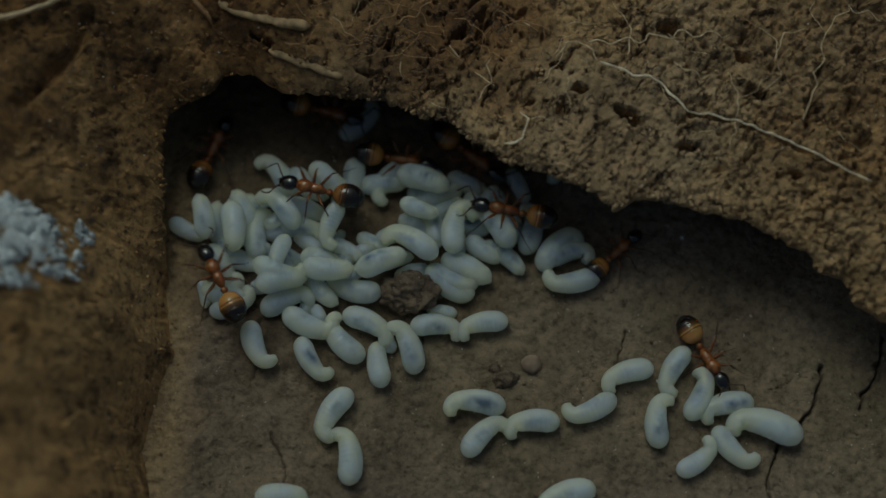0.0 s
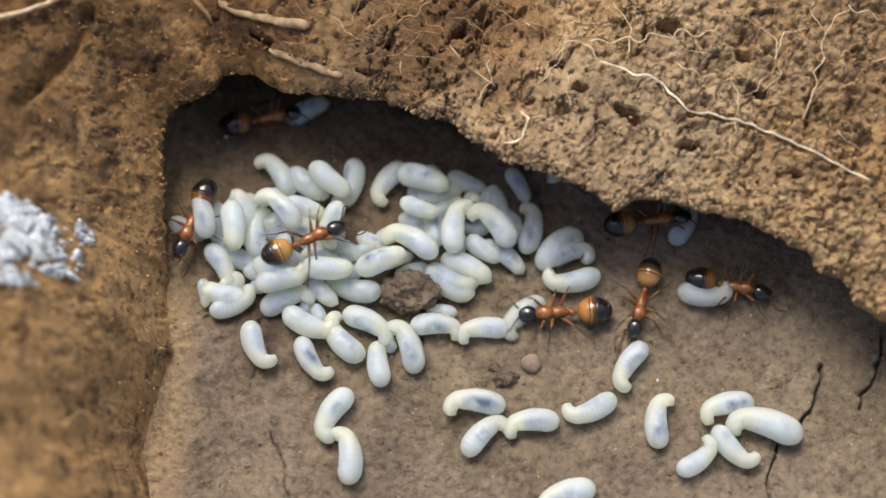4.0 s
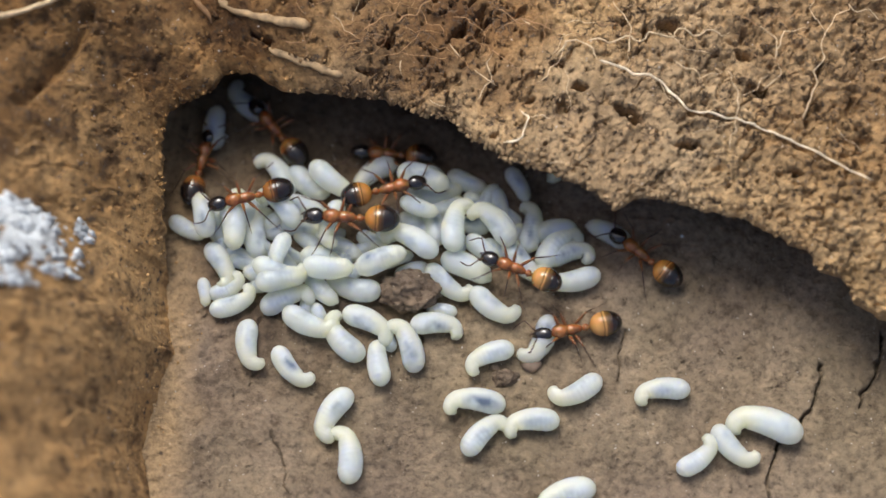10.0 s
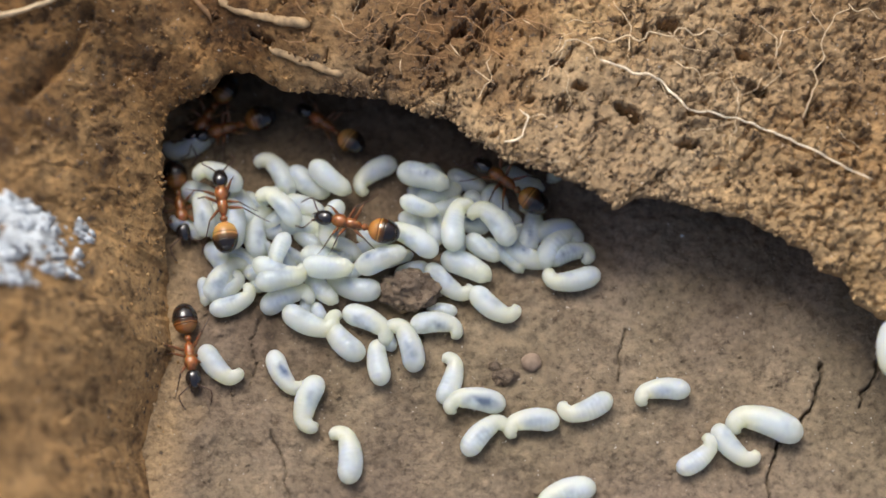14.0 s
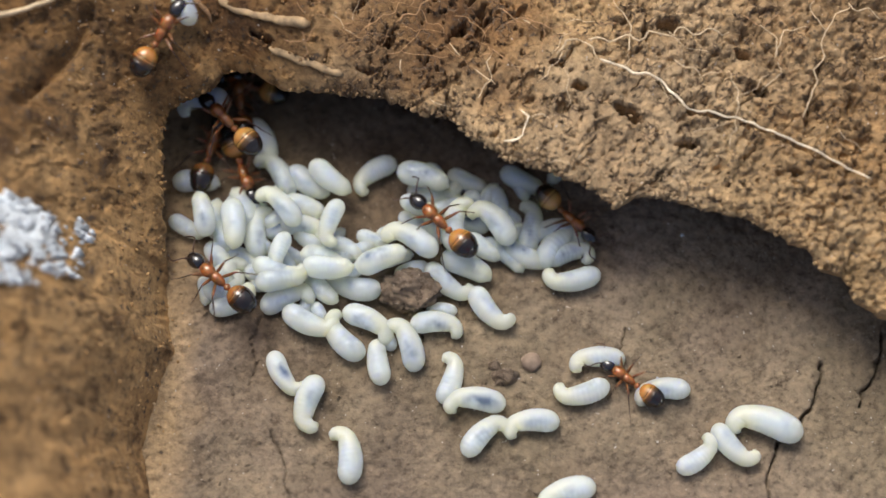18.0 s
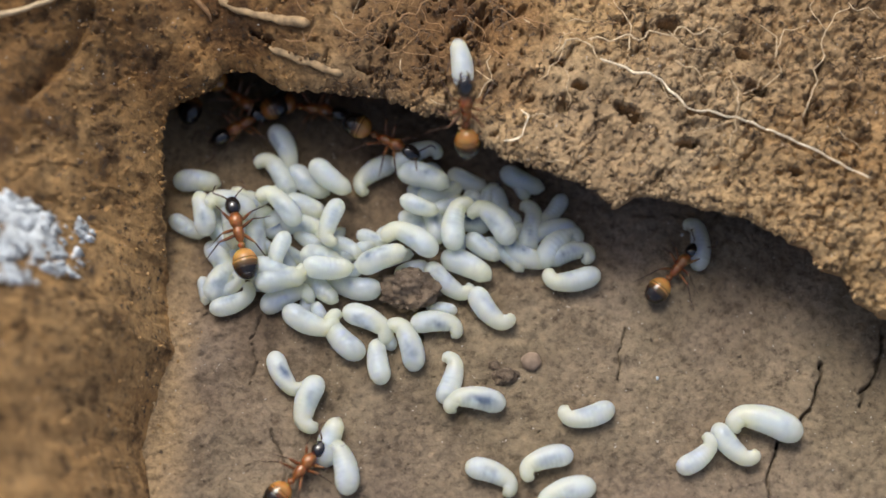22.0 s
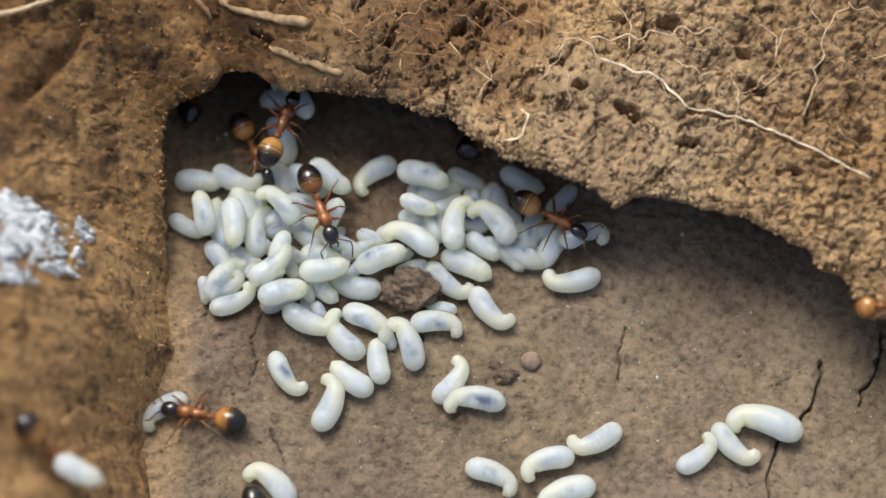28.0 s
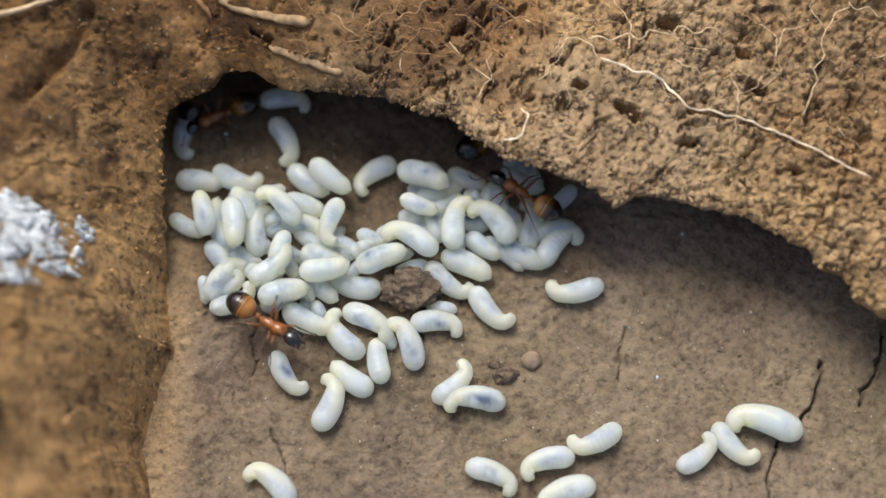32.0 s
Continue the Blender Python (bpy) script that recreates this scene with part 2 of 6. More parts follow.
def floor_height(x, y):
    return 0.9 * fbm(x * 0.07 + 3.1, y * 0.07 + 5.7, 2)


# the chamber's rim round its centre, point by point: x, y
RIM = (
    (41.6, -11.6), (39.0, -9.0), (34.9, -7.9), (32.9, -6.7), (32.1, -4.7), (29.9, -4.4),
    (29.5, -3.0), (27.3, -1.8), (24.7, -0.4), (21.1, 0.4), (17.1, 1.6), (15.2, 1.4),
    (13.9, 0.6), (12.8, 1.2), (12.1, 2.2), (8.0, 3.7), (5.1, 4.7), (2.1, 6.8),
    (0.3, 8.7), (-1.9, 8.8), (-3.8, 10.1), (-8.1, 10.7), (-12.8, 11.1), (-15.8, 12.7),
    (-18.4, 12.6), (-19.2, 11.3), (-21.3, 10.7), (-22.8, 9.8), (-23.4, 7.3), (-23.3, 4.2),
    (-23.1, 0.4), (-22.5, -7.0), (-21.9, -9.2), (-23.2, -12.8), (-24.1, -17.1), (-23.1, -21.7),
    (-20.4, -30.3), (0.7, -37.8), (32.0, -33.4), (46.2, -20.2),
)
RIM_ANGLE = np.array([math.degrees(math.atan2(y - RIM_CENTRE[1], x - RIM_CENTRE[0])) % 360 for x, y in RIM])
RIM_REACH = np.array([math.hypot(x - RIM_CENTRE[0], y - RIM_CENTRE[1]) for x, y in RIM])
RIM_REACH = RIM_REACH[np.argsort(RIM_ANGLE)]
RIM_ANGLE = np.sort(RIM_ANGLE)


def round_the_rim(angle, table):
    """A value at each angle, from a table of angle: value that closes on itself."""
    keys = sorted(table)
    return np.interp(np.asarray(angle) % 360, keys, [table[k] for k in keys])


def rim_reach(angle):
    return np.interp(np.asarray(angle) % 360, RIM_ANGLE, RIM_REACH, period=360)


LIP = {0: 7.0, 15: 8.5, 40: 9.2, 70: 9.2, 100: 8.2, 130: 8.2, 141: 6.5, 152: 4.0, 162: 1.2, 172: 0.6, 200: 0.4, 230: 0.2, 320: 0.2, 345: 4.0, 360: 7.0}
UNDERCUT = {0: 7, 20: 9, 40: 16, 130: 15, 142: 9, 152: 3, 162: 0.8, 175: 0.3, 320: 0.3, 345: 4, 360: 7}
SLOPE = {0: 0.04, 30: 0.04, 80: 0.08, 100: 0.3, 120: 0.75, 140: 0.9, 155: 1.2, 170: 2.1, 205: 2.6, 230: 0.35, 320: 0.2, 360: 0.04}
TOP = {0: 9, 30: 9, 100: 10, 120: 15, 140: 17, 165: 25, 205: 31, 230: 9, 320: 6, 360: 9}


def bank_height(angle, out):
    top = round_the_rim(angle, TOP)
    out = np.maximum(out, 0)
    return round_the_rim(angle, LIP) + 0.6 + top * (1 - np.exp(-round_the_rim(angle, SLOPE) * out / top))


def land_height(x, y, under=False):
    """The smooth height of what one stands on: the chamber's floor, or the bank round it."""
    dx, dy = x - RIM_CENTRE[0], y - RIM_CENTRE[1]
    angle = math.degrees(math.atan2(dy, dx))
    out = math.hypot(dx, dy) - float(rim_reach(angle))
    if under or out < 0:
        return float(floor_height(np.array(x), np.array(y)))
    return float(bank_height(angle, out))


# ---- building blocks ----
MM = 0.001


def from_arrays(name, points, faces, mat, smooth=True):
    me = bpy.data.meshes.new(name)
    me.from_pydata(points, [], faces)
    me.materials.append(mat)
    if smooth:
        me.shade_smooth()
    return me


def grid_mesh(name, points, rows, columns, mat, closed=False):
    """A sheet of rows x columns points (millimetres); closed: its columns meet again."""
    me = bpy.data.meshes.new(name)
    i, j = np.meshgrid(np.arange(rows - 1), np.arange(columns if closed else columns - 1), indexing="ij")
    k = (j + 1) % columns
    quads = np.stack([i * columns + j, i * columns + k, (i + 1) * columns + k, (i + 1) * columns + j], -1).reshape(-1, 4)
    me.vertices.add(len(points))
    me.vertices.foreach_set("co", (np.asarray(points) * MM).astype(np.float32).ravel())
    me.loops.add(quads.size)
    me.loops.foreach_set("vertex_index", quads.astype(np.int32).ravel())
    me.polygons.add(len(quads))
    me.polygons.foreach_set("loop_start", np.arange(0, quads.size, 4, dtype=np.int32))
    me.update(calc_edges=True)
    me.materials.append(mat)
    me.shade_smooth()
    return me


def loft(path, sizes, sides=12, name="part", mat=None):
    """A round-bodied tube along a path (millimetres), with a width and a height at each point."""
    points, faces = [], []
    path = [Vector(p) for p in path]
    for n, p in enumerate(path):
        ahead = (path[min(n + 1, len(path) - 1)] - path[max(n - 1, 0)]).normalized()
        side = ahead.cross(Vector((0, 0, 1)))
        side = Vector((0, 1, 0)) if side.length < 0.05 else side.normalized()
        up = side.cross(ahead)
        w, h = sizes[n] if isinstance(sizes[n], tuple) else (sizes[n], sizes[n])
        for q in range(sides):
            a = 2 * math.pi * q / sides
            points.append((p + side * (math.cos(a) * w) + up * (math.sin(a) * h)) * MM)
    for n in range(len(path) - 1):
        for q in range(sides):
            r = (q + 1) % sides
            faces.append((n * sides + q, n * sides + r, (n + 1) * sides + r, (n + 1) * sides + q))
    faces.append(tuple(range(sides))[::-1])
    faces.append(tuple(range((len(path) - 1) * sides, len(path) * sides)))
    return from_arrays(name, points, [f[::-1] for f in faces], mat)


def egg(centre, size, rings=12, sides=14, front=1.0, name="part", mat=None):
    """An egg with its long axis along x; front: how blunt its front end is."""
    path, sizes = [], []
    for n in range(rings + 1):
        a = math.pi * (0.02 + 0.96 * n / rings)
        u = -math.cos(a)
        r = math.sin(a) ** (0.8 if u > 0 else 1.0) * (1 + 0.18 * (front - 1) * u)
        path.append((centre[0] + u * size[0], centre[1], centre[2]))
        sizes.append((max(r, 0.02) * size[1], max(r, 0.02) * size[2]))
    return loft(path, sizes, sides, name, mat)


def lump(size, seed, detail=3, rough=0.25, name="lump", mat=None):
    """An uneven clod round its own centre."""
    bm = bmesh.new()
    bmesh.ops.create_icosphere(bm, subdivisions=detail, radius=1)
    for v in bm.verts:
        p = v.co.copy()
        v.co *= 1 + rough * noise.noise(p * 1.6 + Vector((seed, 0, 0))) + 0.6 * rough * noise.noise(p * 4.1 + Vector((0, seed, 0)))
        v.co = Vector((v.co.x * size[0], v.co.y * size[1], v.co.z * size[2])) * MM
    me = bpy.data.meshes.new(name)
    bm.to_mesh(me)
    bm.free()
    me.materials.append(mat)
    me.shade_smooth()
    return me


def part(name, me, parent, at=(0, 0, 0), turn=(0, 0, 0), label=""):
    ob = new(name, me)
    ob.parent = parent
    ob.matrix_basis = pose(*(c * MM for c in at), *turn)
    return tagged(ob, label) if label else ob


def line_distance(x, y, line):
    best = np.full(np.shape(x), 99.0)
    for (ax, ay), (bx, by) in zip(line, line[1:]):
        ux, uy = bx - ax, by - ay
        t = np.clip(((x - ax) * ux + (y - ay) * uy) / (ux * ux + uy * uy), 0, 1)
        best = np.minimum(best, np.hypot(x - ax - t * ux, y - ay - t * uy))
    return best


# ---- the ground: chamber floor and the bank round it ----
CRACKS = (
    (((31.5, -10.3), (30.8, -13.0), (29.6, -14.9), (27.3, -17.2)), 0.105),
    (((27.3, -17.2), (26.5, -19.3), (26.6, -21.7)), 0.07),
    (((37.0, -7.4), (36.1, -10.5), (34.8, -12.5), (34.5, -13.4)), 0.09),
    (((15.3, -7.1), (14.6, -9.3), (14.8, -11.4)), 0.06),
    (((-14.9, -5.9), (-16.2, -7.9), (-15.4, -10.3), (-16.1, -12.2)), 0.045),
    (((-14.3, -15.6), (-12.9, -18.9), (-12.6, -21.4)), 0.05),
    (((-2.1, -7.1), (-1.7, -8.4)), 0.06),
)


def stretch(low, high, step, reach):
    """Even steps in the middle, growing ones beyond it."""
    core = np.arange(low, high, step)
    tail = np.cumsum(step * 1.25 ** np.arange(1, 30))
    tail = tail[tail < reach]
    return np.concatenate([low - tail[::-1], core, high + tail])


def build_floor():
    xs, ys = stretch(-29, 40, 0.12, 25), stretch(-25, 22, 0.12, 25)
    x, y = np.meshgrid(xs, ys)
    z = floor_height(x, y) + 0.5 * fbm(x * 0.45, y * 0.45, 3) + 0.26 * fbm(x * 1.6, y * 1.6, 3)
    d, chance = cell_noise(x * 0.75 + 9, y * 0.75)
    z += np.where(chance > 0.72, 0.22 * np.clip(1 - d / 0.42, 0, 1) ** 0.6 * chance, 0)
    wx, wy = x + 0.9 * fbm(x * 0.9, y * 0.9, 3), y + 0.9 * fbm(x * 0.9 + 40, y * 0.9, 3)
    for line, width in CRACKS:
        z -= 2.2 * min(1, (width / 0.13) ** 1.4) * np.exp(-(line_distance(wx, wy, line) / width) ** 2)
    pts = np.stack([x, y, z], -1).reshape(-1, 3)
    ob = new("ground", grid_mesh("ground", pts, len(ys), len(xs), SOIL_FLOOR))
    tagged(ob, "brown cracked clay floor of an opened ant chamber", "ground", kind="structure")


# hollows in the bank: place, half length, half width, how they lie (degrees) and depth; and narrow gaps: line, width, depth
HOLLOWS = (
    (15.1, 8.3, 1.5, 0.6, -32, 1.6), (11.1, 10.4, 0.75, 0.45, -20, 1.6), (9.3, 12.5, 0.7, 0.4, -10, 1.3), (19.9, 5.6, 0.95, 0.38, -12, 1.4),
    (9.7, 9.0, 0.5, 0.8, 0, 0.8), (-4.3, 14.6, 0.5, 0.6, 0, 0.9), (-6.4, 12.2, 0.9, 0.25, -15, 0.5), (18.6, 15.8, 1.1, 0.8, 10, 1.0),
    (25.6, 10.3, 0.9, 1.2, 60, 1.0), (16.6, 15.0, 0.4, 0.9, 10, 0.8), (-14.6, 14.4, 1.2, 0.3, -20, 0.9), (33.2, 9.0, 0.4, 1.1, -20, 0.7),
    (24.6, 13.5, 1.2, 0.4, -25, 0.8), (28.4, 3.4, 0.7, 0.4, -30, 0.8), (7.2, 9.6, 0.5, 0.3, 20, 0.7), (1.2, 15.4, 0.8, 0.4, 30, 0.7))
GAPS = (
    (((17.6, 10.9), (18.7, 9.95), (19.9, 8.75), (21.2, 8.15), (23.2, 7.85)), 0.17, 1.3),
    (((29.5, 7.3), (29.9, 9.6), (30.8, 12.6)), 0.22, 1.2),
    (((24.2, 7.3), (26.5, 6.6), (29.2, 5.2), (31.5, 4.0)), 0.12, 0.6),
    (((-33.4, 7.6), (-31.4, 10.4), (-29.6, 13.0), (-28.6, 15.8)), 0.5, 1.2))


def build_bank():
    columns = 1500
    angle = np.concatenate([np.linspace(-8, 206, 1350, endpoint=False), np.linspace(206, 352, 150, endpoint=False)])
    a = np.radians(angle)
    reach = rim_reach(angle)
    rx, ry = RIM_CENTRE[0] + reach * np.cos(a), RIM_CENTRE[1] + reach * np.sin(a)
    lip, under = round_the_rim(angle, LIP), round_the_rim(angle, UNDERCUT)
    d, chance = cell_noise(rx * 1.3, ry * 1.3)
    d2, chance2 = cell_noise(rx * 2.9, ry * 2.9 + 4)
    crumbs = 1.0 * np.sqrt(np.clip(1 - (d / 0.7) ** 2, 0, 1)) * chance + 0.5 * np.sqrt(np.clip(1 - (d2 / 0.7) ** 2, 0, 1)) * chance2 - 0.45
    reach = reach + 0.35 * fbm(rx * 0.5, ry * 0.5, 3)
    crumbs = 0.5 * np.clip(lip / 4, 0.3, 1) * crumbs
    rows = []
    # from the foot of the hollow, along its roof, to the lip
    for u, v in ((1.0, -0.25), (1.0, 0.12), (0.96, 0.45), (0.85, 0.62), (0.65, 0.7), (0.45, 0.74), (0.28, 0.78), (0.14, 0.82), (0.06, 0.86), (0.02, 0.92)):
        r = reach + under * u - crumbs * math.exp(-u / 0.05)
        x, y = RIM_CENTRE[0] + r * np.cos(a), RIM_CENTRE[1] + r * np.sin(a)
        rows.append(np.stack([x, y, lip * v - 0.3 + 1.1 * fbm(x * 0.5, y * 0.5, 4) - np.clip((1.5 - lip) / 0.8, 0, 1) * 3.0], -1))
    out = np.concatenate([np.arange(0, 2, 0.1), np.arange(2, 34, 0.14), 34 * 1.35 ** np.arange(0, 20)])
    for s in out:
        r = reach + s - crumbs * math.exp(-s / 0.45)
        x, y = RIM_CENTRE[0] + r * np.cos(a), RIM_CENTRE[1] + r * np.sin(a)
        z = bank_height(angle, s) - 0.6 * np.exp(-s / 0.35)
        near = np.clip((70 - s) / 30, 0, 1)
        crumbly = np.clip((x + 10 + 0.5 * (y - 8)) / 18, 0.25, 1) * np.clip(lip / 4, 0.6, 1)
        warp, warp2 = fbm(x * 1.3, y * 1.3, 2), fbm(x * 1.3 + 30, y * 1.3, 2)
        d, chance = cell_noise(x * 1.3 + warp, y * 1.3 + warp2)
        d2, chance2 = cell_noise(x * 1.75 + warp, y * 1.75 + 7 + warp2)
        d3, chance3 = cell_noise(x * 3.3, y * 3.3 + 17)
        coarse = np.clip((x - 17 + 0.9 * (y - 4)) / 9, 0, 1)
        brim = 0.13 + 0.5 * np.exp(-s / 5.0)
        lumps = coarse * (0.48 * flat_top(d) * (0.35 + chance) - 0.25)
        lumps = lumps + brim * (0.5 * flat_top(d2) * (0.2 + chance2) + 0.24 * flat_top(d3) * (0.2 + chance3))
        pits = np.clip(fbm(x * 0.33 + 11, y * 0.33, 3) - 0.13, 0, 1)
        # torn clay: thin plates standing proud, and sharp-sided holes along tears
        plate = np.clip(fbm(x * 0.36 + 1.2 * warp, y * 0.36 + 3 + 1.2 * warp2, 4) / 0.03, 0, 1)
        tear = fbm((x + y) * 0.3 + 0.8 * warp, (y - x) * 0.75 + 21 + 0.8 * warp2, 4)
        holes = 0.8 * np.clip((tear - 0.19) / 0.03, 0, 1) + 0.7 * np.clip((fbm(x * 1.7 + 5, y * 2.1, 3) - 0.21) / 0.03, 0, 1)
        holes = holes * (1 + 1.3 * np.exp(-((x + 2) / 9) ** 2 - ((y - 16.5) / 4.5) ** 2))
        z = z + near * (1.1 * fbm(x * 0.16, y * 0.16, 3) + (0.12 + 0.5 * np.clip(-(x + 12) / 10, 0, 1)) * fbm(x * 0.9, y * 0.9, 4) + 0.07 * plate - 0.6 * holes * np.clip(0.35 + crumbly, 0, 1) + crumbly * (lumps - 0.3) - 3.0 * pits * crumbly)
        # torn-out hollows, and the gaps that roots have left beside them
        wx, wy = x + 0.55 * warp + 0.25 * fbm(x * 3, y * 3, 2), y + 0.55 * warp2 + 0.25 * fbm(x * 3 + 9, y * 3, 2)
        for px, py, long, short, lie, deep in HOLLOWS:
            c, q = math.cos(radians(lie)), math.sin(radians(lie))
            u, v = ((wx - px) * c + (wy - py) * q) / long, ((wy - py) * c - (wx - px) * q) / short
            z = z - 1.7 * deep * np.clip(1.5 * (1 - u * u - v * v), 0, 1)
        for line, width, deep in GAPS:
            z = z - deep * np.exp(-(line_distance(x + 0.25 * warp, y + 0.25 * warp2, line) / width) ** 2)
        # low on the flank the slope runs out into the floor
        z = z - np.clip((1.5 - lip) / 0.8, 0, 1) * 2.2 * np.exp(-s / 4.0)
        rows.append(np.stack([x, y, z], -1))
    pts = np.concatenate(rows)
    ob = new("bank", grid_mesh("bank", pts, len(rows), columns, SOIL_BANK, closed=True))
    tagged(ob, "crumbly tan earth bank overhanging the ant chamber", "soil bank", kind="structure")


build_floor()
build_bank()


def resting(x, y):
    """A place on the land, in millimetres."""
    return x, y, land_height(x, y)


def build_crumbs():
    """Loose crumbs of earth on the bank and the floor."""
    base = bmesh.new()
    bmesh.ops.create_icosphere(base, subdivisions=1, radius=1)
    verts, tris = [tuple(v.co) for v in base.verts], [tuple(v.index for v in f.verts) for f in base.faces]
    base.free()
    rng = random.Random(5)
    for name, label, mat, count, area in (
            ("soil_crumbs", "loose tan crumbs of earth on the bank", SOIL_BANK, 1500, "bank"),
            ("lip_crumbs", "tan crumbs of earth clinging to the broken lip of the bank", SOIL_BANK, 800, "lip"),
            ("floor_grit", "fine brown grit strewn on the chamber floor", SOIL_FLOOR, 1500, "floor")):
        pts, faces = [], []
        while count > 0:
            x, y = rng.uniform(-38, 40), rng.uniform(-24, 26)
            if area == "lip":
                edge = rng.uniform(2, 150) if rng.random() < 0.85 else rng.uniform(150, 200)
                reach = float(rim_reach(edge)) + (abs(rng.gauss(0, 0.45)) - 0.15 if edge < 150 else rng.gauss(0.2, 1.1))
                x, y = RIM_CENTRE[0] + reach * math.cos(radians(edge)), RIM_CENTRE[1] + reach * math.sin(radians(edge))
            dx, dy = x - RIM_CENTRE[0], y - RIM_CENTRE[1]
            angle = math.degrees(math.atan2(dy, dx))
            out = math.hypot(dx, dy) - float(rim_reach(angle))
            if area != "lip" and (out > 0.3) != (area == "bank") or rng.random() > (math.exp(-max(out, 0) / 9) + 0.12 if area == "bank" else 1):
                continue
            if area == "bank" and angle % 360 > 150 and rng.random() < 0.7:
                continue
            count -= 1
            z = float(bank_height(angle, out)) - 0.45 + rng.uniform(-0.5, 0.3) if area == "lip" and angle % 360 < 150 else land_height(x, y) + (0.15 if area == "bank" else 0.02)
            r = rng.uniform(0.3, 1) ** 2 * {"bank": 0.26, "lip": 0.28, "floor": 0.2}[area] * (0.55 if area == "lip" and angle % 360 > 150 else 1)
            n = len(pts)
            turn = Euler((rng.uniform(0, 6), rng.uniform(0, 6), rng.uniform(0, 6))).to_matrix()
            for v in verts:
                p = turn @ Vector((v[0] * 1.2, v[1], v[2] * 0.7)) * (r * rng.uniform(0.7, 1.25))
                pts.append(((x + p.x) * MM, (y + p.y) * MM, (z + p.z * 0.8) * MM))
            faces += [(i + n, j + n, k + n) for i, j, k in tris]
        tagged(new(name, from_arrays(name, pts, faces, mat)), label, "soil crumbs", kind="stuff")


build_crumbs()


# ---- roots, clods and mould ----
def root(label, thick, mat, *line, seed=1, above=0.7, taper=0.5):
    """A root that creeps over the bank along a line of places (millimetres)."""
    rng = random.Random(seed)
    path = []
    for (ax, ay), (bx, by) in zip(line, line[1:]):
        steps = max(2, int(math.hypot(bx - ax, by - ay) / 0.4))
        for n in range(steps):
            t = n / steps
            path.append((ax + (bx - ax) * t, ay + (by - ay) * t))
    path.append(line[-1])
    pts, sizes = [], []
    for n, (x, y) in enumerate(path):
        wob = (0.3 if thick > 0.12 else 0.6) * (0.4 if thick > 0.3 else 1) if 0 < n < len(path) - 1 else 0
        x, y = x + wob * noise.noise(Vector((n * 0.35, seed, 0))), y + wob * noise.noise(Vector((n * 0.35, 0, seed)))
        pts.append((x, y, land_height(x, y) + above + thick * 0.7 + 0.35 * noise.noise(Vector((n * 0.25, seed, 5)))))
        girth = (0.9 if thick > 0.12 else 0.74) * thick * (1 - taper * n / len(path)) * rng.uniform(0.65, 1.15)
        sizes.append((girth * 1.05, girth * rng.uniform(0.35, 0.6)) if thick > 0.5 else girth)
    for end, much in ((0, 0.4), (-1, 0.3)):
        sizes[end] = tuple(much * c for c in sizes[end]) if thick > 0.5 else much * sizes[end]
    ob = new("root", loft(pts, sizes, 7, "root", mat))
    return tagged(ob, label, "root", "roots on the bank")


root("thin pale branching rootlet on the earth bank", 0.125, ROOT_BRIGHT, (12.7, 12.4), (17.5, 10.6), (19.7, 8.1), (23.5, 7.4), (28.0, 5.6), (34.2, 2.3), seed=2, above=1.0, taper=.4)
root("thin pale branching rootlet on the earth bank", 0.10, ROOT, (23.5, 7.4), (24.0, 9.5), (23.0, 11.5), seed=3, above=0.7, taper=.5)
root("thin pale branching rootlet on the earth bank", 0.10, ROOT, (23.5, 7.4), (23.4, 5.8), (23.0, 4.9), seed=4, above=0.7, taper=.5)
root("thin pale branching rootlet on the earth bank", 0.12, ROOT, (9.2, 13.0), (10.0, 14.1), (11.8, 14.2), (12.7, 12.4), seed=5, above=0.7, taper=.5)
root("thin pale branching rootlet on the earth bank", 0.12, ROOT, (11.8, 14.2), (16.0, 14.4), (19.2, 14.9), (23.3, 14.8), seed=6, above=0.7, taper=.4)
root("thin pale branching rootlet on the earth bank", 0.11, ROOT, (15.0, 13.2), (15.3, 15.4), (13.9, 17.6), seed=7, above=0.7, taper=.5)
root("thin pale branching rootlet on the earth bank", 0.11, ROOT, (29.0, 7.5), (30.3, 11.0), (31.1, 14.9), (33.1, 17.3), seed=8, above=0.7, taper=.5)
root("thin pale branching rootlet on the earth bank", 0.09, ROOT, (33.1, 17.3), (35.8, 15.9), seed=9, above=0.7, taper=.6)
root("thin pale branching rootlet on the earth bank", 0.09, ROOT, (26.9, 12.4), (27.7, 14.9), (29.8, 15.1), seed=10, above=0.7, taper=.6)
root("thin pale branching rootlet on the earth bank", 0.09, ROOT, (26.9, 12.4), (27.2, 14.1), (25.7, 15.4), seed=11, above=0.7, taper=.6)
root("thin pale branching rootlet on the earth bank", 0.13, ROOT_BRIGHT, (4.9, 5.7), (6.4, 6.1), (6.9, 7.7), (6.2, 8.3), seed=12, above=0.7, taper=.5)
root("thin pale branching rootlet on the earth bank", 0.07, ROOT, (6.9, 7.6), (9.2, 7.9), seed=13, above=0.7, taper=.6)
root("thin pale branching rootlet on the earth bank", 0.09, ROOT, (2.8, 9.4), (3.6, 11.0), (4.0, 13.2), seed=14, above=0.7, taper=.6)
root("thin pale branching rootlet on the earth bank", 0.09, ROOT, (2.6, 11.8), (3.6, 11.2), (4.3, 10.5), seed=15, above=0.7, taper=.6)
root("thin pale branching rootlet on the earth bank", 0.10, ROOT, (0.5, 14.1), (1.4, 12.9), seed=16, above=0.7, taper=.6)
root("thin pale branching rootlet on the earth bank", 0.07, ROOT, (-3.4, 12.8), (-3.3, 11.5), seed=17, above=0.7, taper=.6)
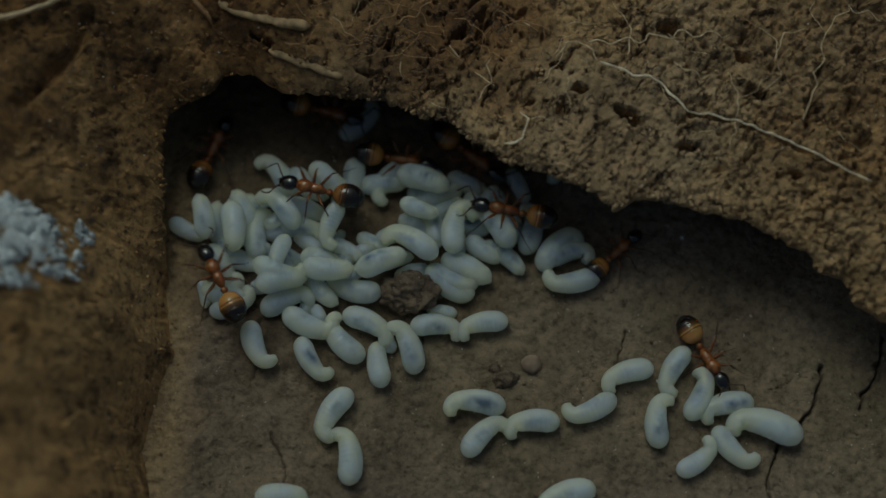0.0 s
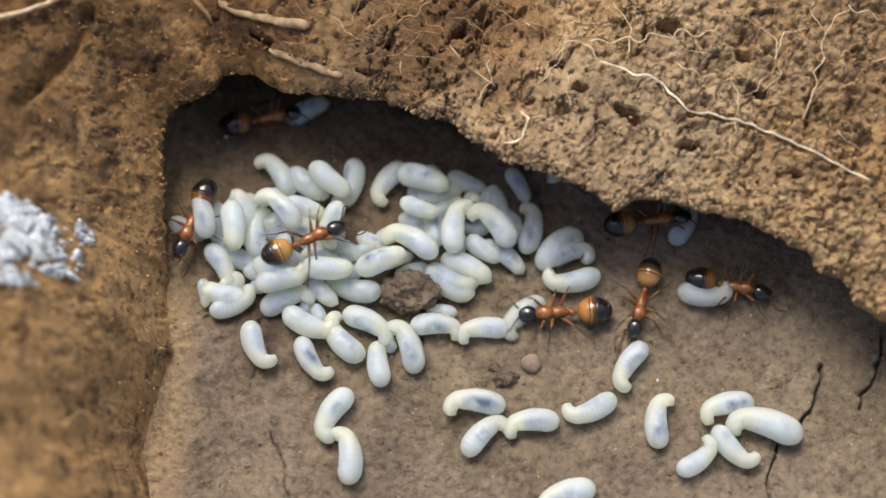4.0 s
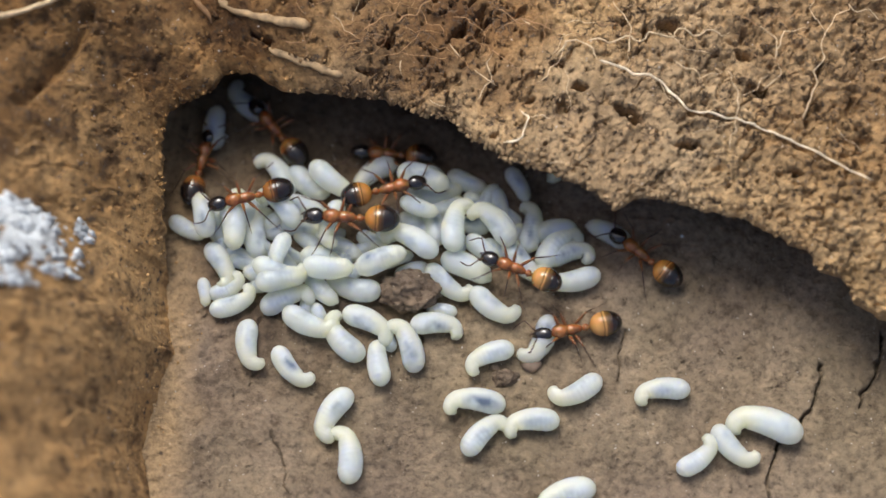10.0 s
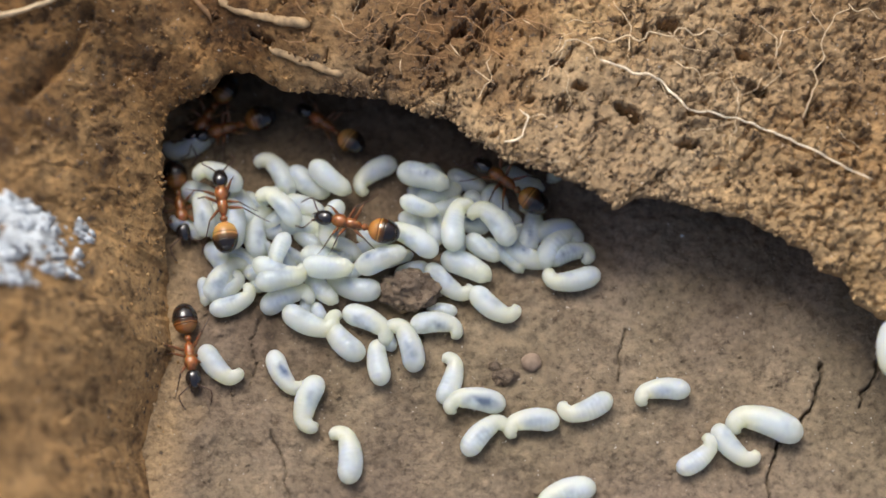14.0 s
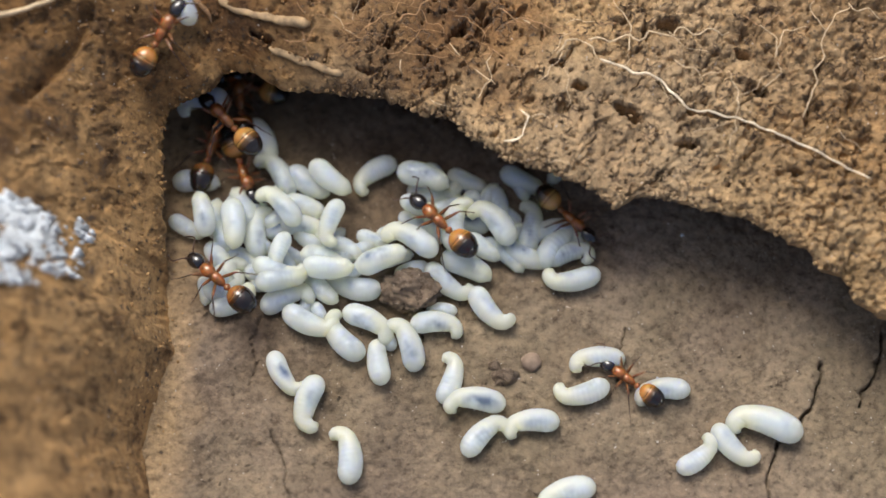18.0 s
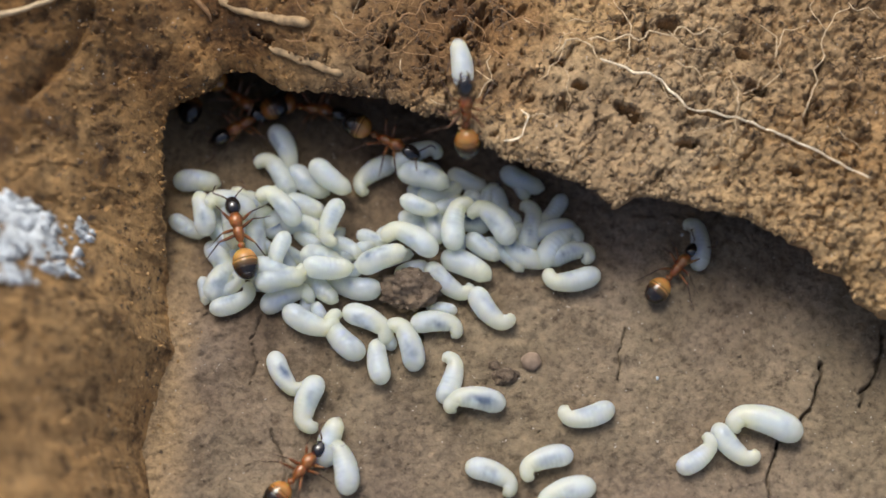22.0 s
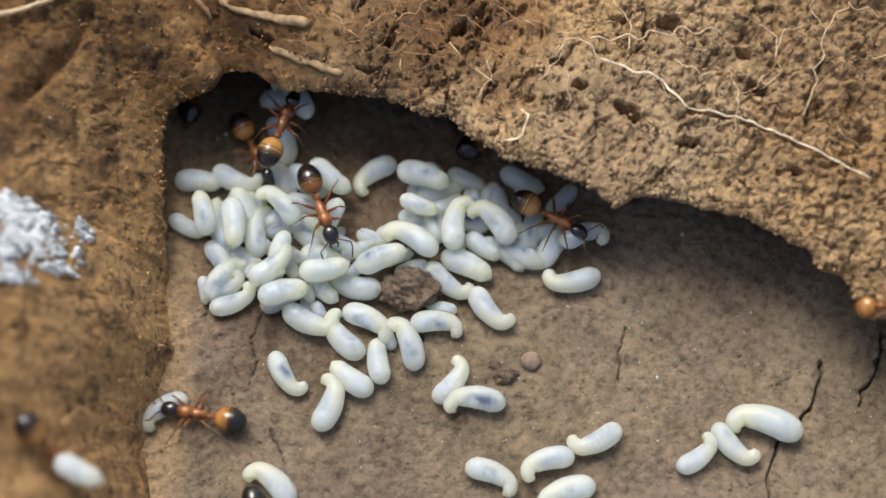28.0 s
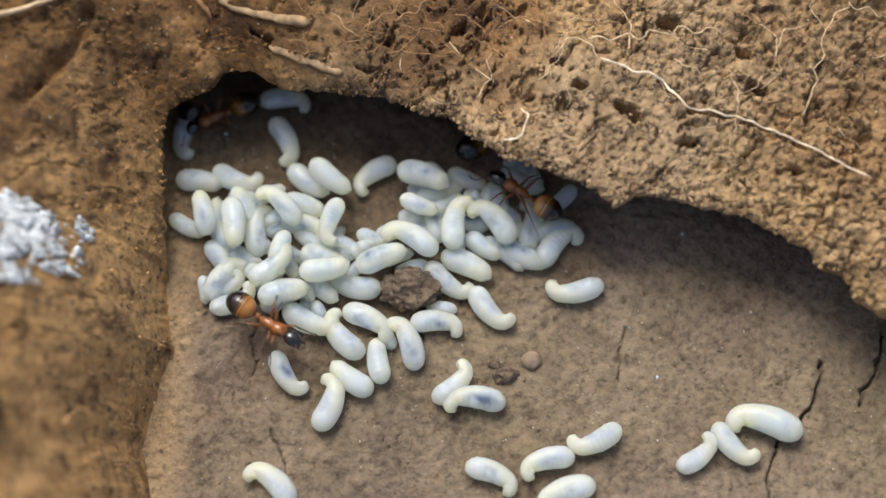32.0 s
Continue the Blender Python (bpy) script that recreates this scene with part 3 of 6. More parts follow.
root("thin pale branching rootlet on the earth bank", 0.10, ROOT, (6.5, 16.1), (7.0, 15.6), seed=18, above=0.7, taper=.5)
root("thin reddish brown rootlet on the earth bank", 0.09, ROOT_DARK, (6.1, 16.1), (10.0, 15.2), (11.8, 14.2), seed=19, above=0.7, taper=.6)
root("thin reddish brown rootlet on the earth bank", 0.10, ROOT_DARK, (-3.9, 15.7), (-1.1, 17.6), (0.3, 19.3), seed=20, above=0.7, taper=.6)
root("thin reddish brown rootlet on the earth bank", 0.08, ROOT_DARK, (-13.0, 14.0), (-11.2, 13.9), (-10.3, 15.1), seed=21, above=0.7, taper=.6)
root("thin reddish brown rootlet on the earth bank", 0.08, ROOT_DARK, (-11.4, 14.6), (-11.0, 13.1), (-11.7, 12.3), seed=22, above=0.7, taper=.6)
root("thin pale branching rootlet on the earth bank", 0.08, ROOT, (34.7, 12.5), (37.1, 13.0), seed=23, above=0.7, taper=.6)
root("thin pale branching rootlet on the earth bank", 0.07, ROOT, (18.7, 12.5), (20.9, 11.0), (22.7, 11.5), seed=24, above=0.7, taper=.6)
root("thin reddish brown rootlet on the earth bank", 0.08, ROOT_DARK, (10.5, 17.9), (12.8, 15.9), (16.0, 14.4), seed=25, above=0.7, taper=.6)
root("thin reddish brown rootlet on the earth bank", 0.07, ROOT_DARK, (24.3, 16.4), (25.7, 15.4), (29.4, 16.8), seed=26, above=0.7, taper=.6)
root("thin pale branching rootlet on the earth bank", 0.06, ROOT, (8.2, 3.9), (10.4, 3.9), seed=27, above=0.7, taper=.6)
root("thin pale branching rootlet on the earth bank", 0.08, ROOT, (16.8, 10.6), (17.5, 10.6), (18.5, 8.9), seed=28, above=0.7, taper=.5)
root("thin reddish brown rootlet on the earth bank", 0.07, ROOT_DARK, (-6.6, 14.9), (-4.3, 16.4), (-3.0, 18.2), seed=29, above=0.7, taper=.6)
root("thin pale branching rootlet on the earth bank", 0.07, ROOT, (31.1, 14.9), (29.9, 16.8), (30.4, 18.3), seed=30, above=0.7, taper=.6)
root("thin reddish brown rootlet on the earth bank", 0.06, ROOT_DARK, (-8.5, 13.5), (-6.2, 14.5), seed=31, above=0.7, taper=.6)
root("thin pale branching rootlet on the earth bank", 0.06, ROOT, (7.6, 10.6), (9.2, 12.0), (10.0, 14.1), seed=32, above=0.7, taper=.5)
root("thin pale branching rootlet on the earth bank", 0.06, ROOT, (25.7, 9.8), (27.1, 11.0), (27.4, 12.7), seed=33, above=0.7, taper=.5)
root("thin pale branching rootlet on the earth bank", 0.05, ROOT, (20.0, 6.2), (21.7, 6.7), (23.5, 7.3), seed=34, above=0.7, taper=.5)
root("thin reddish brown rootlet on the earth bank", 0.06, ROOT_DARK, (11.9, 17.9), (13.9, 17.2), (15.1, 15.9), seed=35, above=0.7, taper=.6)
root("thin reddish brown rootlet on the earth bank", 0.07, ROOT_DARK, (4.5, 17.0), (6.1, 16.1), (8.1, 15.0), seed=36, above=0.7, taper=.6)
root("thin pale branching rootlet on the earth bank", 0.05, ROOT, (9.9, 11.6), (10.3, 9.1), (9.9, 8.2), seed=37, above=0.7, taper=.5)
root("thin pale branching rootlet on the earth bank", 0.05, ROOT, (14.0, 11.5), (15.4, 12.5), (15.0, 13.2), seed=38, above=0.7, taper=.6)
root("thin reddish brown rootlet on the earth bank", 0.06, ROOT_DARK, (25.1, 12.9), (26.9, 12.4), (28.7, 10.5), seed=39, above=0.7, taper=.6)
root("thin pale branching rootlet on the earth bank", 0.05, ROOT, (-1.1, 9.6), (0.7, 8.8), seed=40, above=0.7, taper=.6)
root("thin pale branching rootlet on the earth bank", 0.05, ROOT, (24.0, 9.5), (25.4, 10.0), (26.4, 11.5), seed=41, above=0.7, taper=.6)
root("thin reddish brown rootlet on the earth bank", 0.06, ROOT_DARK, (-5.7, 16.7), (-6.2, 14.9), (-4.3, 14.6), seed=42, above=0.7, taper=.6)
root("thin pale branching rootlet on the earth bank", 0.05, ROOT, (31.7, 6.8), (32.6, 5.4), (34.4, 4.9), seed=43, above=0.7, taper=.6)
root("thin reddish brown rootlet on the earth bank", 0.05, ROOT_DARK, (-10.3, 15.9), (-8.5, 15.2), (-6.6, 15.8), seed=44, above=0.7, taper=.6)
root("thin pale branching rootlet on the earth bank", 0.06, ROOT, (18.3, 14.9), (19.6, 13.5), (21.9, 13.0), seed=45, above=0.7, taper=.5)
root("thick peeling tan root stub lying on the bank", 0.52, STRAW, (-7.9, 12.0), (-9.9, 12.4), (-11.7, 12.9), (-14.2, 13.7), seed=91, above=-0.42, taper=0.3)
root("dry straw-coloured root at the top of the bank", 0.55, STRAW, (-10.8, 15.4), (-13.9, 15.6), (-16.6, 16.2), (-18.2, 17.1), seed=92, above=-0.3, taper=0.3)
root("blurred pale root over the bank", 0.38, ROOT, (-36.1, 13.4), (-33.7, 14.5), (-31.3, 15.8), (-30.0, 17.0), seed=93, above=0.3, taper=0.4)
root("blurred dark root over the bank", 0.35, ROOT_DARK, (-20.3, 17.3), (-19.2, 16.2), (-18.8, 15.5), seed=94, above=0.2, taper=0.4)


def rootlets():
    """Fine fibres matted in the humus at the top of the bank."""
    rng = random.Random(23)
    for k in range(34):
        x, y = rng.uniform(-13, 13), rng.uniform(12.6, 18.2)
        turn, line = rng.uniform(-0.5, 1.2), [(x, y)]
        for _ in range(rng.choice((1, 2, 3))):
            turn += rng.uniform(-0.7, 0.7)
            x, y = x + 1.3 * math.cos(turn), y + 1.3 * math.sin(turn)
            line.append((x, y))
        rust = rng.random() < 0.82
        root("hair-thin rust-brown root fibre in the humus" if rust else "hair-thin pale root fibre in the humus", rng.uniform(0.035, 0.065), ROOT_DARK if rust else ROOT, *line, seed=200 + k, above=0.55, taper=0.5)


rootlets()


def clod(label, category, x, y, size, mat, seed, detail=3, rough=0.25, sink=0.6, name="clod"):
    z = land_height(x, y, True)
    ob = new(name, lump(size, seed, detail, rough, name, mat))
    ob.location = (x * MM, y * MM, (z + size[2] * sink) * MM)
    return tagged(ob, label, category)


clod("dark crumbly clod of earth lying on the brood", "soil clod", -2.69, -4.06, (2.3, 1.75, 1.5), SOIL_DARK, 4, 5, 0.34, 0.8)
clod("small rounded tan pebble on the floor", "pebble", 7.31, -10.00, (0.85, 0.8, 0.6), STONE, 8, 3, 0.1, 0.3, "pebble")
clod("dark broken crumb of earth on the floor", "soil crumb", 5.10, -11.22, (1.1, 0.7, 0.5), SOIL_DARK, 12, 4, 0.4, 0.3)
clod("small dark crumb of earth on the floor", "soil crumb", 4.26, -10.36, (0.5, 0.5, 0.4), SOIL_DARK, 14, 3, 0.4, 0.3)
clod("tiny white grain on the floor", "grain", 20.26, 1.13, (0.16, 0.14, 0.12), MOULD, 3, 2, 0.2, 0.8, "grain")
clod("tiny white grain on the floor", "grain", 17.72, -11.39, (0.14, 0.17, 0.12), MOULD, 5, 2, 0.2, 0.8, "grain")
clod("tiny grey grain on the floor", "grain", -18.72, 10.27, (0.2, 0.14, 0.12), MOULD, 7, 2, 0.2, 0.8, "grain")


def build_mould():
    """White threads and grains of mould on the left flank of the bank."""
    rng = random.Random(11)
    base = bmesh.new()
    bmesh.ops.create_icosphere(base, subdivisions=1, radius=1)
    verts, tris = [tuple(v.co) for v in base.verts], [tuple(v.index for v in f.verts) for f in base.faces]
    base.free()
    pts, faces = [], []
    for cx, cy, sx, sy, count in ((-32.2, -2.2, 0.9, 0.6, 230), (-31.2, -4.3, 1.0, 0.6, 240), (-33.6, -1.7, 0.8, 0.5, 90), (-28.5, -1.9, 0.3, 0.5, 45), (-29.6, -5.8, 0.5, 0.3, 45), (-33.2, -5.4, 0.7, 0.9, 70), (-32.5, -7.5, 0.6, 0.3, 40)):
        for _ in range(count):
            x, y = rng.gauss(cx, sx), rng.gauss(cy, sy)
            z, r, n = land_height(x, y) + rng.uniform(-0.1, 0.3), rng.choice((0.08, 0.1, 0.14, 0.2, 0.26, 0.4)), len(pts)
            for v in verts:
                k = r * rng.uniform(0.4, 1.4)
                pts.append(((x + v[0] * k) * MM, (y + v[1] * k) * MM, (z + v[2] * min(k, 0.4) * 0.25 + 2.3 * (-v[0] * k) * 0.8) * MM))
            faces += [(i + n, j + n, k + n) for i, j, k in tris]
    tagged(new("mould_patch", from_arrays("mould_patch", pts, faces, MOULD)), "patch of white powdery mould on the earth bank", "mould", kind="stuff")


build_mould()


# ---- the brood ----
def larva_meshes(hook, curl=1.0, bow=0.0):
    """Body and small head of a larva 4.4 mm long, lying along x, its stout head end bent to one side (hook: 1 left, -1 right, 0 straight, with a slight bow)."""
    path, sizes = [], []
    x, y, heading = -2.0 if hook else -2.1, 0.28 * hook + 0.2 * bow, radians(-24 * hook - 13 * bow)
    steps, last = 88, 0.94 if hook else 0.76
    for n in range(steps + 1):
        t = last * n / steps
        blunt = math.sqrt(max(0, 1 - (1 - min(1, (t + 0.005) / 0.21)) ** 2))
        slim = min(1, max(0, (t - 0.3) / 0.5))
        stout, taper = (0.93, 0.27) if hook else (0.96, 0.27)
        fat = (stout - taper * slim * slim * (3 - 2 * slim)) * blunt
        path.append((x, y, 0))
        sizes.append(fat * (1 + 0.016 * abs(math.cos(t * math.pi * 12.5))))
        heading += bow * radians(34) / steps
        if t > 0.1:
            heading += hook * curl * radians(1.5 if t < 0.6 else 9.2) * last / 2
        step = (0.130 if t < 0.68 else 0.095) * last / 2
        x, y = x + math.cos(heading) * step, y + math.sin(heading) * step
    # the rounded head end
    reach = [0.0]
    for a, b in zip(path[::-1], path[-2::-1]):
        reach.append(reach[-1] + math.dist(a, b))
    for k, back in enumerate(reach):
        cap = 0.55 if hook else 0.8
        if back < cap:
            sizes[-1 - k] *= math.sqrt(max(0.02, 1 - (1 - back / cap) ** 2))
    trunk = loft(path, sizes, 20, "body", LARVA)
    nose = [(path[-1][0] + math.cos(heading) * d, path[-1][1] + math.sin(heading) * d, -0.05) for d in (-0.16, -0.08, 0.0, 0.06, 0.1)]
    return trunk, loft(nose, [0.25, 0.26, 0.23, 0.16, 0.05], 14, "head", LARVA)


KINDS = {"l": larva_meshes(1), "r": larva_meshes(-1), "n": larva_meshes(0, bow=1), "m": larva_meshes(0, bow=-1), "c": larva_meshes(1, 1.35), "d": larva_meshes(-1, 1.35)}
LARVA_LABEL = {"l": "milky white ant larva with its head curled under", "r": "milky white ant larva with its head curled under",
               "n": "plump straight white ant larva lying flat", "m": "plump straight white ant larva lying flat", "c": "tightly curled translucent white ant larva", "d": "tightly curled translucent white ant larva"}


def larva(x, y, z, heading, kind="l", size=1.0):
    """One larva: the middle of its body (millimetres), the way its head end points (degrees), its kind and its size."""
    ob = new("larva")
    lean = random.Random(f"{x} {y}")
    if kind == "n" and lean.random() < 0.5:
        kind = "m"
    trunk, tip = KINDS[kind]
    part("body", trunk, ob)
    part("head", tip, ob, label="small yellowish larva head")
    ob.matrix_basis = pose(x * MM, y * MM, z * MM, lean.uniform(-14, 14), lean.uniform(-7, 7), heading)
    ob.scale = (size, size * lean.uniform(0.93, 1.05), size)
    return tagged(ob, LARVA_LABEL[kind], "ant larva", "brood in the chamber")


larva(-21.71, 1.63, 0.56, -31, "n", 0.80)
larva(-20.03, 2.34, 2.30, 98, "n", 0.95)
larva(-17.45, 1.45, 2.34, -80, "n", 1.08)
larva(-15.52, 0.93, 0.85, 87, "r", 1.00)
larva(-19.19, 2.22, 0.68, 100, "n", 0.90)
larva(-13.55, 2.75, 2.41, 136, "l", 1.00)
larva(-16.72, 3.32, 0.79, 112, "n", 1.00)
larva(-11.57, 5.55, 0.82, -41, "n", 1.00)
larva(-9.61, 5.43, 2.34, -42, "n", 1.00)
larva(-9.18, 1.71, 2.39, -105, "l", 0.90)
larva(-12.01, 1.54, 0.81, -12, "r", 0.90)
larva(-11.75, 3.58, 0.78, -14, "n", 0.90)
larva(-13.47, -1.09, 2.50, -103, "l", 0.85)
larva(-18.90, -1.50, 0.77, -64, "r", 0.95)
larva(-16.66, -1.40, 0.62, -14, "n", 0.70)
larva(-19.92, -3.90, 0.53, -77, "n", 0.60)
larva(-18.17, -3.65, 0.68, 23, "c", 0.75)
larva(-17.75, -4.93, 0.85, 26, "l", 0.90)
larva(-13.23, -4.90, 1.06, 19, "r", 1.00)
larva(-10.22, -3.92, 0.92, -50, "n", 0.85)
larva(-11.29, -6.47, 1.09, -21, "l", 1.05)
larva(-8.03, -8.20, 1.02, 128, "r", 1.05)
larva(-6.45, -6.76, 0.98, -32, "r", 1.05)
larva(-5.43, -10.19, 0.95, 102, "n", 0.95)
larva(-2.99, -8.93, 1.01, 114, "l", 1.05)
larva(-7.23, -3.48, 0.92, 162, "r", 1.05)
larva(-9.92, -1.26, 0.95, -17, "n", 1.00)
larva(-8.17, -0.10, 0.68, -23, "n", 0.80)
larva(-5.20, -1.56, 2.29, 24, "n", 1.05)
larva(-2.48, -0.14, 2.25, 153, "l", 1.10)
larva(0.28, -3.02, 0.88, -36, "l", 1.00)
larva(-0.77, -7.03, 0.92, -5, "r", 0.95)
larva(2.04, -1.75, 0.95, -23, "n", 1.10)
larva(3.33, -0.21, 0.65, -40, "n", 0.85)
larva(1.18, 1.20, 2.21, 79, "r", 1.05)
larva(4.38, 1.33, 2.20, 134, "l", 1.05)
larva(5.64, -0.90, 0.63, -39, "n", 0.80)
larva(7.22, 1.51, 0.62, 83, "l", 1.00)
larva(9.52, -0.15, 0.76, 51, "d", 1.10)
larva(-0.74, 2.12, 0.61, 100, "n", 0.95)
larva(-1.62, 5.79, 2.19, -15, "n", 1.10)
larva(-2.05, 2.95, 2.23, -24, "n", 0.80)
larva(-2.23, 2.02, 0.52, -30, "n", 0.80)
larva(4.78, 3.68, 0.48, -72, "n", 0.90)
larva(2.98, 3.52, 0.44, -57, "n", 0.85)
larva(2.03, 5.80, 0.48, -25, "n", 0.85)
larva(-6.67, -0.22, 0.53, 24, "n", 0.70)
larva(-4.16, 1.33, 0.54, 21, "n", 0.80)
larva(-0.48, 4.92, 0.58, 21, "l", 0.95)
larva(6.49, 5.75, 0.42, -58, "n", 0.80)
larva(-7.43, -2.25, 0.53, -133, "n", 0.60)
larva(-2.64, -1.98, 0.49, -171, "n", 0.70)
larva(-11.40, 0.46, 0.68, 153, "n", 0.70)
larva(-13.72, 2.59, 0.70, 32, "n", 0.80)
larva(2.32, 2.04, 0.45, 171, "n", 0.80)
larva(-10.19, -6.12, 0.72, -63, "n", 0.60)
larva(-4.65, -7.93, 0.63, 112, "n", 0.60)
larva(-0.07, -5.48, 0.62, 168, "n", 0.60)
larva(-0.43, 6.11, 0.47, -51, "n", 0.80)
larva(-13.00, -1.82, 0.75, -60, "n", 0.70)
larva(-15.69, 0.35, 0.62, 146, "n", 0.70)
larva(5.45, 2.97, 0.33, 140, "n", 0.70)
larva(-17.89, 3.79, 0.55, 70, "n", 0.70)
larva(-16.06, 3.44, 0.55, 100, "n", 0.72)
larva(-13.57, 1.67, 0.55, 20, "n", 0.75)
larva(-8.32, -0.94, 0.55, 10, "n", 0.70)
larva(-16.98, -0.79, 0.55, -20, "n", 0.70)
larva(-18.68, 0.41, 0.55, 90, "n", 0.65)
larva(-12.55, -0.94, 0.55, -30, "n", 0.70)
larva(-10.66, -0.49, 0.55, 15, "n", 0.70)
larva(-9.25, 0.56, 0.55, 60, "n", 0.65)
larva(0.29, 3.74, 0.55, 35, "n", 0.75)
larva(-1.54, 4.61, 0.55, -20, "n", 0.75)
larva(3.75, 4.25, 0.55, 70, "n", 0.75)
larva(1.33, 0.21, 0.55, 80, "n", 0.70)
larva(5.77, 1.06, 0.55, 50, "n", 0.70)
larva(4.57, -0.19, 0.55, -30, "n", 0.65)
larva(-11.28, -4.66, 0.55, 80, "n", 0.65)
larva(-14.77, -3.18, 0.55, 10, "n", 0.70)
larva(-3.99, -0.94, 0.55, 20, "n", 0.70)
larva(-5.91, 0.56, 0.55, -25, "n", 0.70)
larva(-14.85, 4.61, 0.55, 30, "n", 0.70)
larva(2.87, -13.64, 1.08, 178, "l", 1.10)
larva(26.63, -15.59, 0.92, 165, "l", 1.35)
larva(23.61, -16.89, 0.66, -46, "l", 1.00)
larva(20.51, -18.08, 0.75, 41, "l", 0.90)
larva(10.19, -21.24, 1.14, -159, "l", 1.10)
brood_1 = tagged(larva(10.52, -0.54, 0.67, 17, "d", 0.95), "milky white ant larva carried in a worker ant's jaws")
brood_2 = larva(-4.44, 6.11, 0.62, -126, "l", 0.95)
brood_3 = larva(-13.46, -3.25, 2.57, 14, "n", 1.00)
brood_4 = larva(11.05, -2.70, 0.88, -174, "r", 1.05)
brood_5 = larva(-7.87, -18.12, 1.05, 100, "l", 1.05)
brood_6 = larva(-8.74, -14.15, 1.06, -119, "l", 1.05)
brood_7 = tagged(larva(-15.40, -8.27, 0.98, -65, "l", 0.95), "milky white ant larva carried in a worker ant's jaws")
brood_8 = larva(-10.88, -9.51, 0.93, -55, "l", 0.95)
brood_9 = larva(3.23, -16.39, 0.94, 40, "r", 1.00)
brood_10 = larva(7.48, -15.24, 1.07, -172, "l", 1.00)
brood_11 = larva(12.26, -13.69, 1.09, -160, "r", 1.00)
brood_12 = tagged(larva(15.40, -11.09, 1.09, -159, "l", 1.00), "milky white ant larva carried in a worker ant's jaws")
brood_13 = tagged(larva(19.28, -10.53, 0.88, -116, "l", 1.00), "milky white ant larva carried in a worker ant's jaws")
brood_14 = tagged(larva(20.88, -12.87, 0.75, 70, "l", 1.00), "milky white ant larva carried in a worker ant's jaws")
brood_15 = tagged(larva(23.56, -13.69, 0.59, -166, "l", 1.00), "milky white ant larva carried in a worker ant's jaws")
brood_16 = tagged(larva(17.76, -15.15, 0.97, 83, "r", 1.00), "milky white ant larva carried in a worker ant's jaws")
brood_17 = larva(3.50, -6.84, 1.02, -166, "l", 0.95)
brood_18 = larva(0.52, -2.55, 0.87, -19, "l", 1.00)
brood_19 = tagged(larva(-13.06, -21.06, 1.17, 5, "n", 1.00), "milky white ant larva carried in a worker ant's jaws")
brood_20 = tagged(larva(-13.05, -25.80, 1.13, 142, "n", 0.95), "milky white ant larva carried in a worker ant's jaws")
brood_21 = tagged(larva(0.00, 0.00, 0.00, 0, "l", 0.95), "milky white ant larva carried in a worker ant's jaws")
brood_22 = tagged(larva(0.00, 0.00, 0.00, 0, "l", 0.95), "milky white ant larva carried in a worker ant's jaws")
brood_23 = tagged(larva(-5.13, 5.85, 0.64, 8, "n", 0.95), "milky white ant larva carried in a worker ant's jaws")
brood_24 = tagged(larva(-35.20, -7.63, 19.53, 15, "n", 0.80), "milky white ant larva carried in a worker ant's jaws")
brood_25 = tagged(larva(-18.36, -4.27, 0.85, 168, "n", 0.95), "milky white ant larva carried in a worker ant's jaws")
brood_26 = tagged(larva(-7.97, 6.07, 0.73, -106, "r", 1.00), "milky white ant larva carried in a worker ant's jaws")
brood_27 = tagged(larva(-18.99, 19.56, 0.54, -165, "l", 0.95), "milky white ant larva carried in a worker ant's jaws")
brood_28 = tagged(larva(0.00, 0.00, 0.00, 0, "r", 0.95), "milky white ant larva carried in a worker ant's jaws")
brood_29 = tagged(larva(44.17, -10.77, 0.58, -36, "n", 0.95), "milky white ant larva carried in a worker ant's jaws")
brood_30 = tagged(larva(2.98, 14.33, 0.89, -23, "n", 1.00), "milky white ant larva carried in a worker ant's jaws")
brood_31 = tagged(larva(-9.83, 19.00, 0.58, -12, "l", 1.00), "milky white ant larva carried in a worker ant's jaws")
brood_32 = tagged(larva(-14.04, 6.30, 0.80, 129, "l", 1.00), "milky white ant larva carried in a worker ant's jaws")
brood_33 = tagged(larva(43.50, -10.29, 0.60, 22, "l", 1.00), "milky white ant larva carried in a worker ant's jaws")
brood_34 = larva(-14.55, 19.59, 0.47, -8, "r", 0.95)
brood_35 = larva(10.21, 7.21, 0.42, -126, "n", 0.80)
brood_36 = larva(-13.79, -2.33, 2.54, -15, "l", 1.00)
brood_37 = larva(-9.57, -2.45, 2.52, -7, "n", 1.00)


# ---- the ants ----
def leg_meshes(side, reach, fore):
    """One leg, from its hip at the origin: pale thigh up and out; and its dark shin, down to the foot along the ground. fore: how far it reaches ahead."""
    hip = Vector((0, 0, 0))
    knee = Vector((fore * 0.7, side * 1.15 * reach, 0.62))
    ankle = Vector((fore * 1.5, side * 2.05 * reach, -0.5))
    toe = Vector((fore * 2.05, side * 2.65 * reach, -0.88))
    made = []
    for name, mat, bones in (("leg", THIGH, ((hip, knee, 0.12, 0.07),)), ("shin", LEG, ((knee, ankle, 0.066, 0.042), (ankle, toe, 0.038, 0.02)))):
        pts, sizes = [], []
        for a, b, ra, rb in bones:
            for n in range(6):
                t = n / 6
                pts.append(a.lerp(b, t))
                sizes.append(ra + (rb - ra) * t + 0.045 * math.sin(math.pi * t) * (ra > 0.1))
        made.append(loft(pts + [bones[-1][1]], sizes + [bones[-1][3] * 0.8], 8, name, mat))
    return made


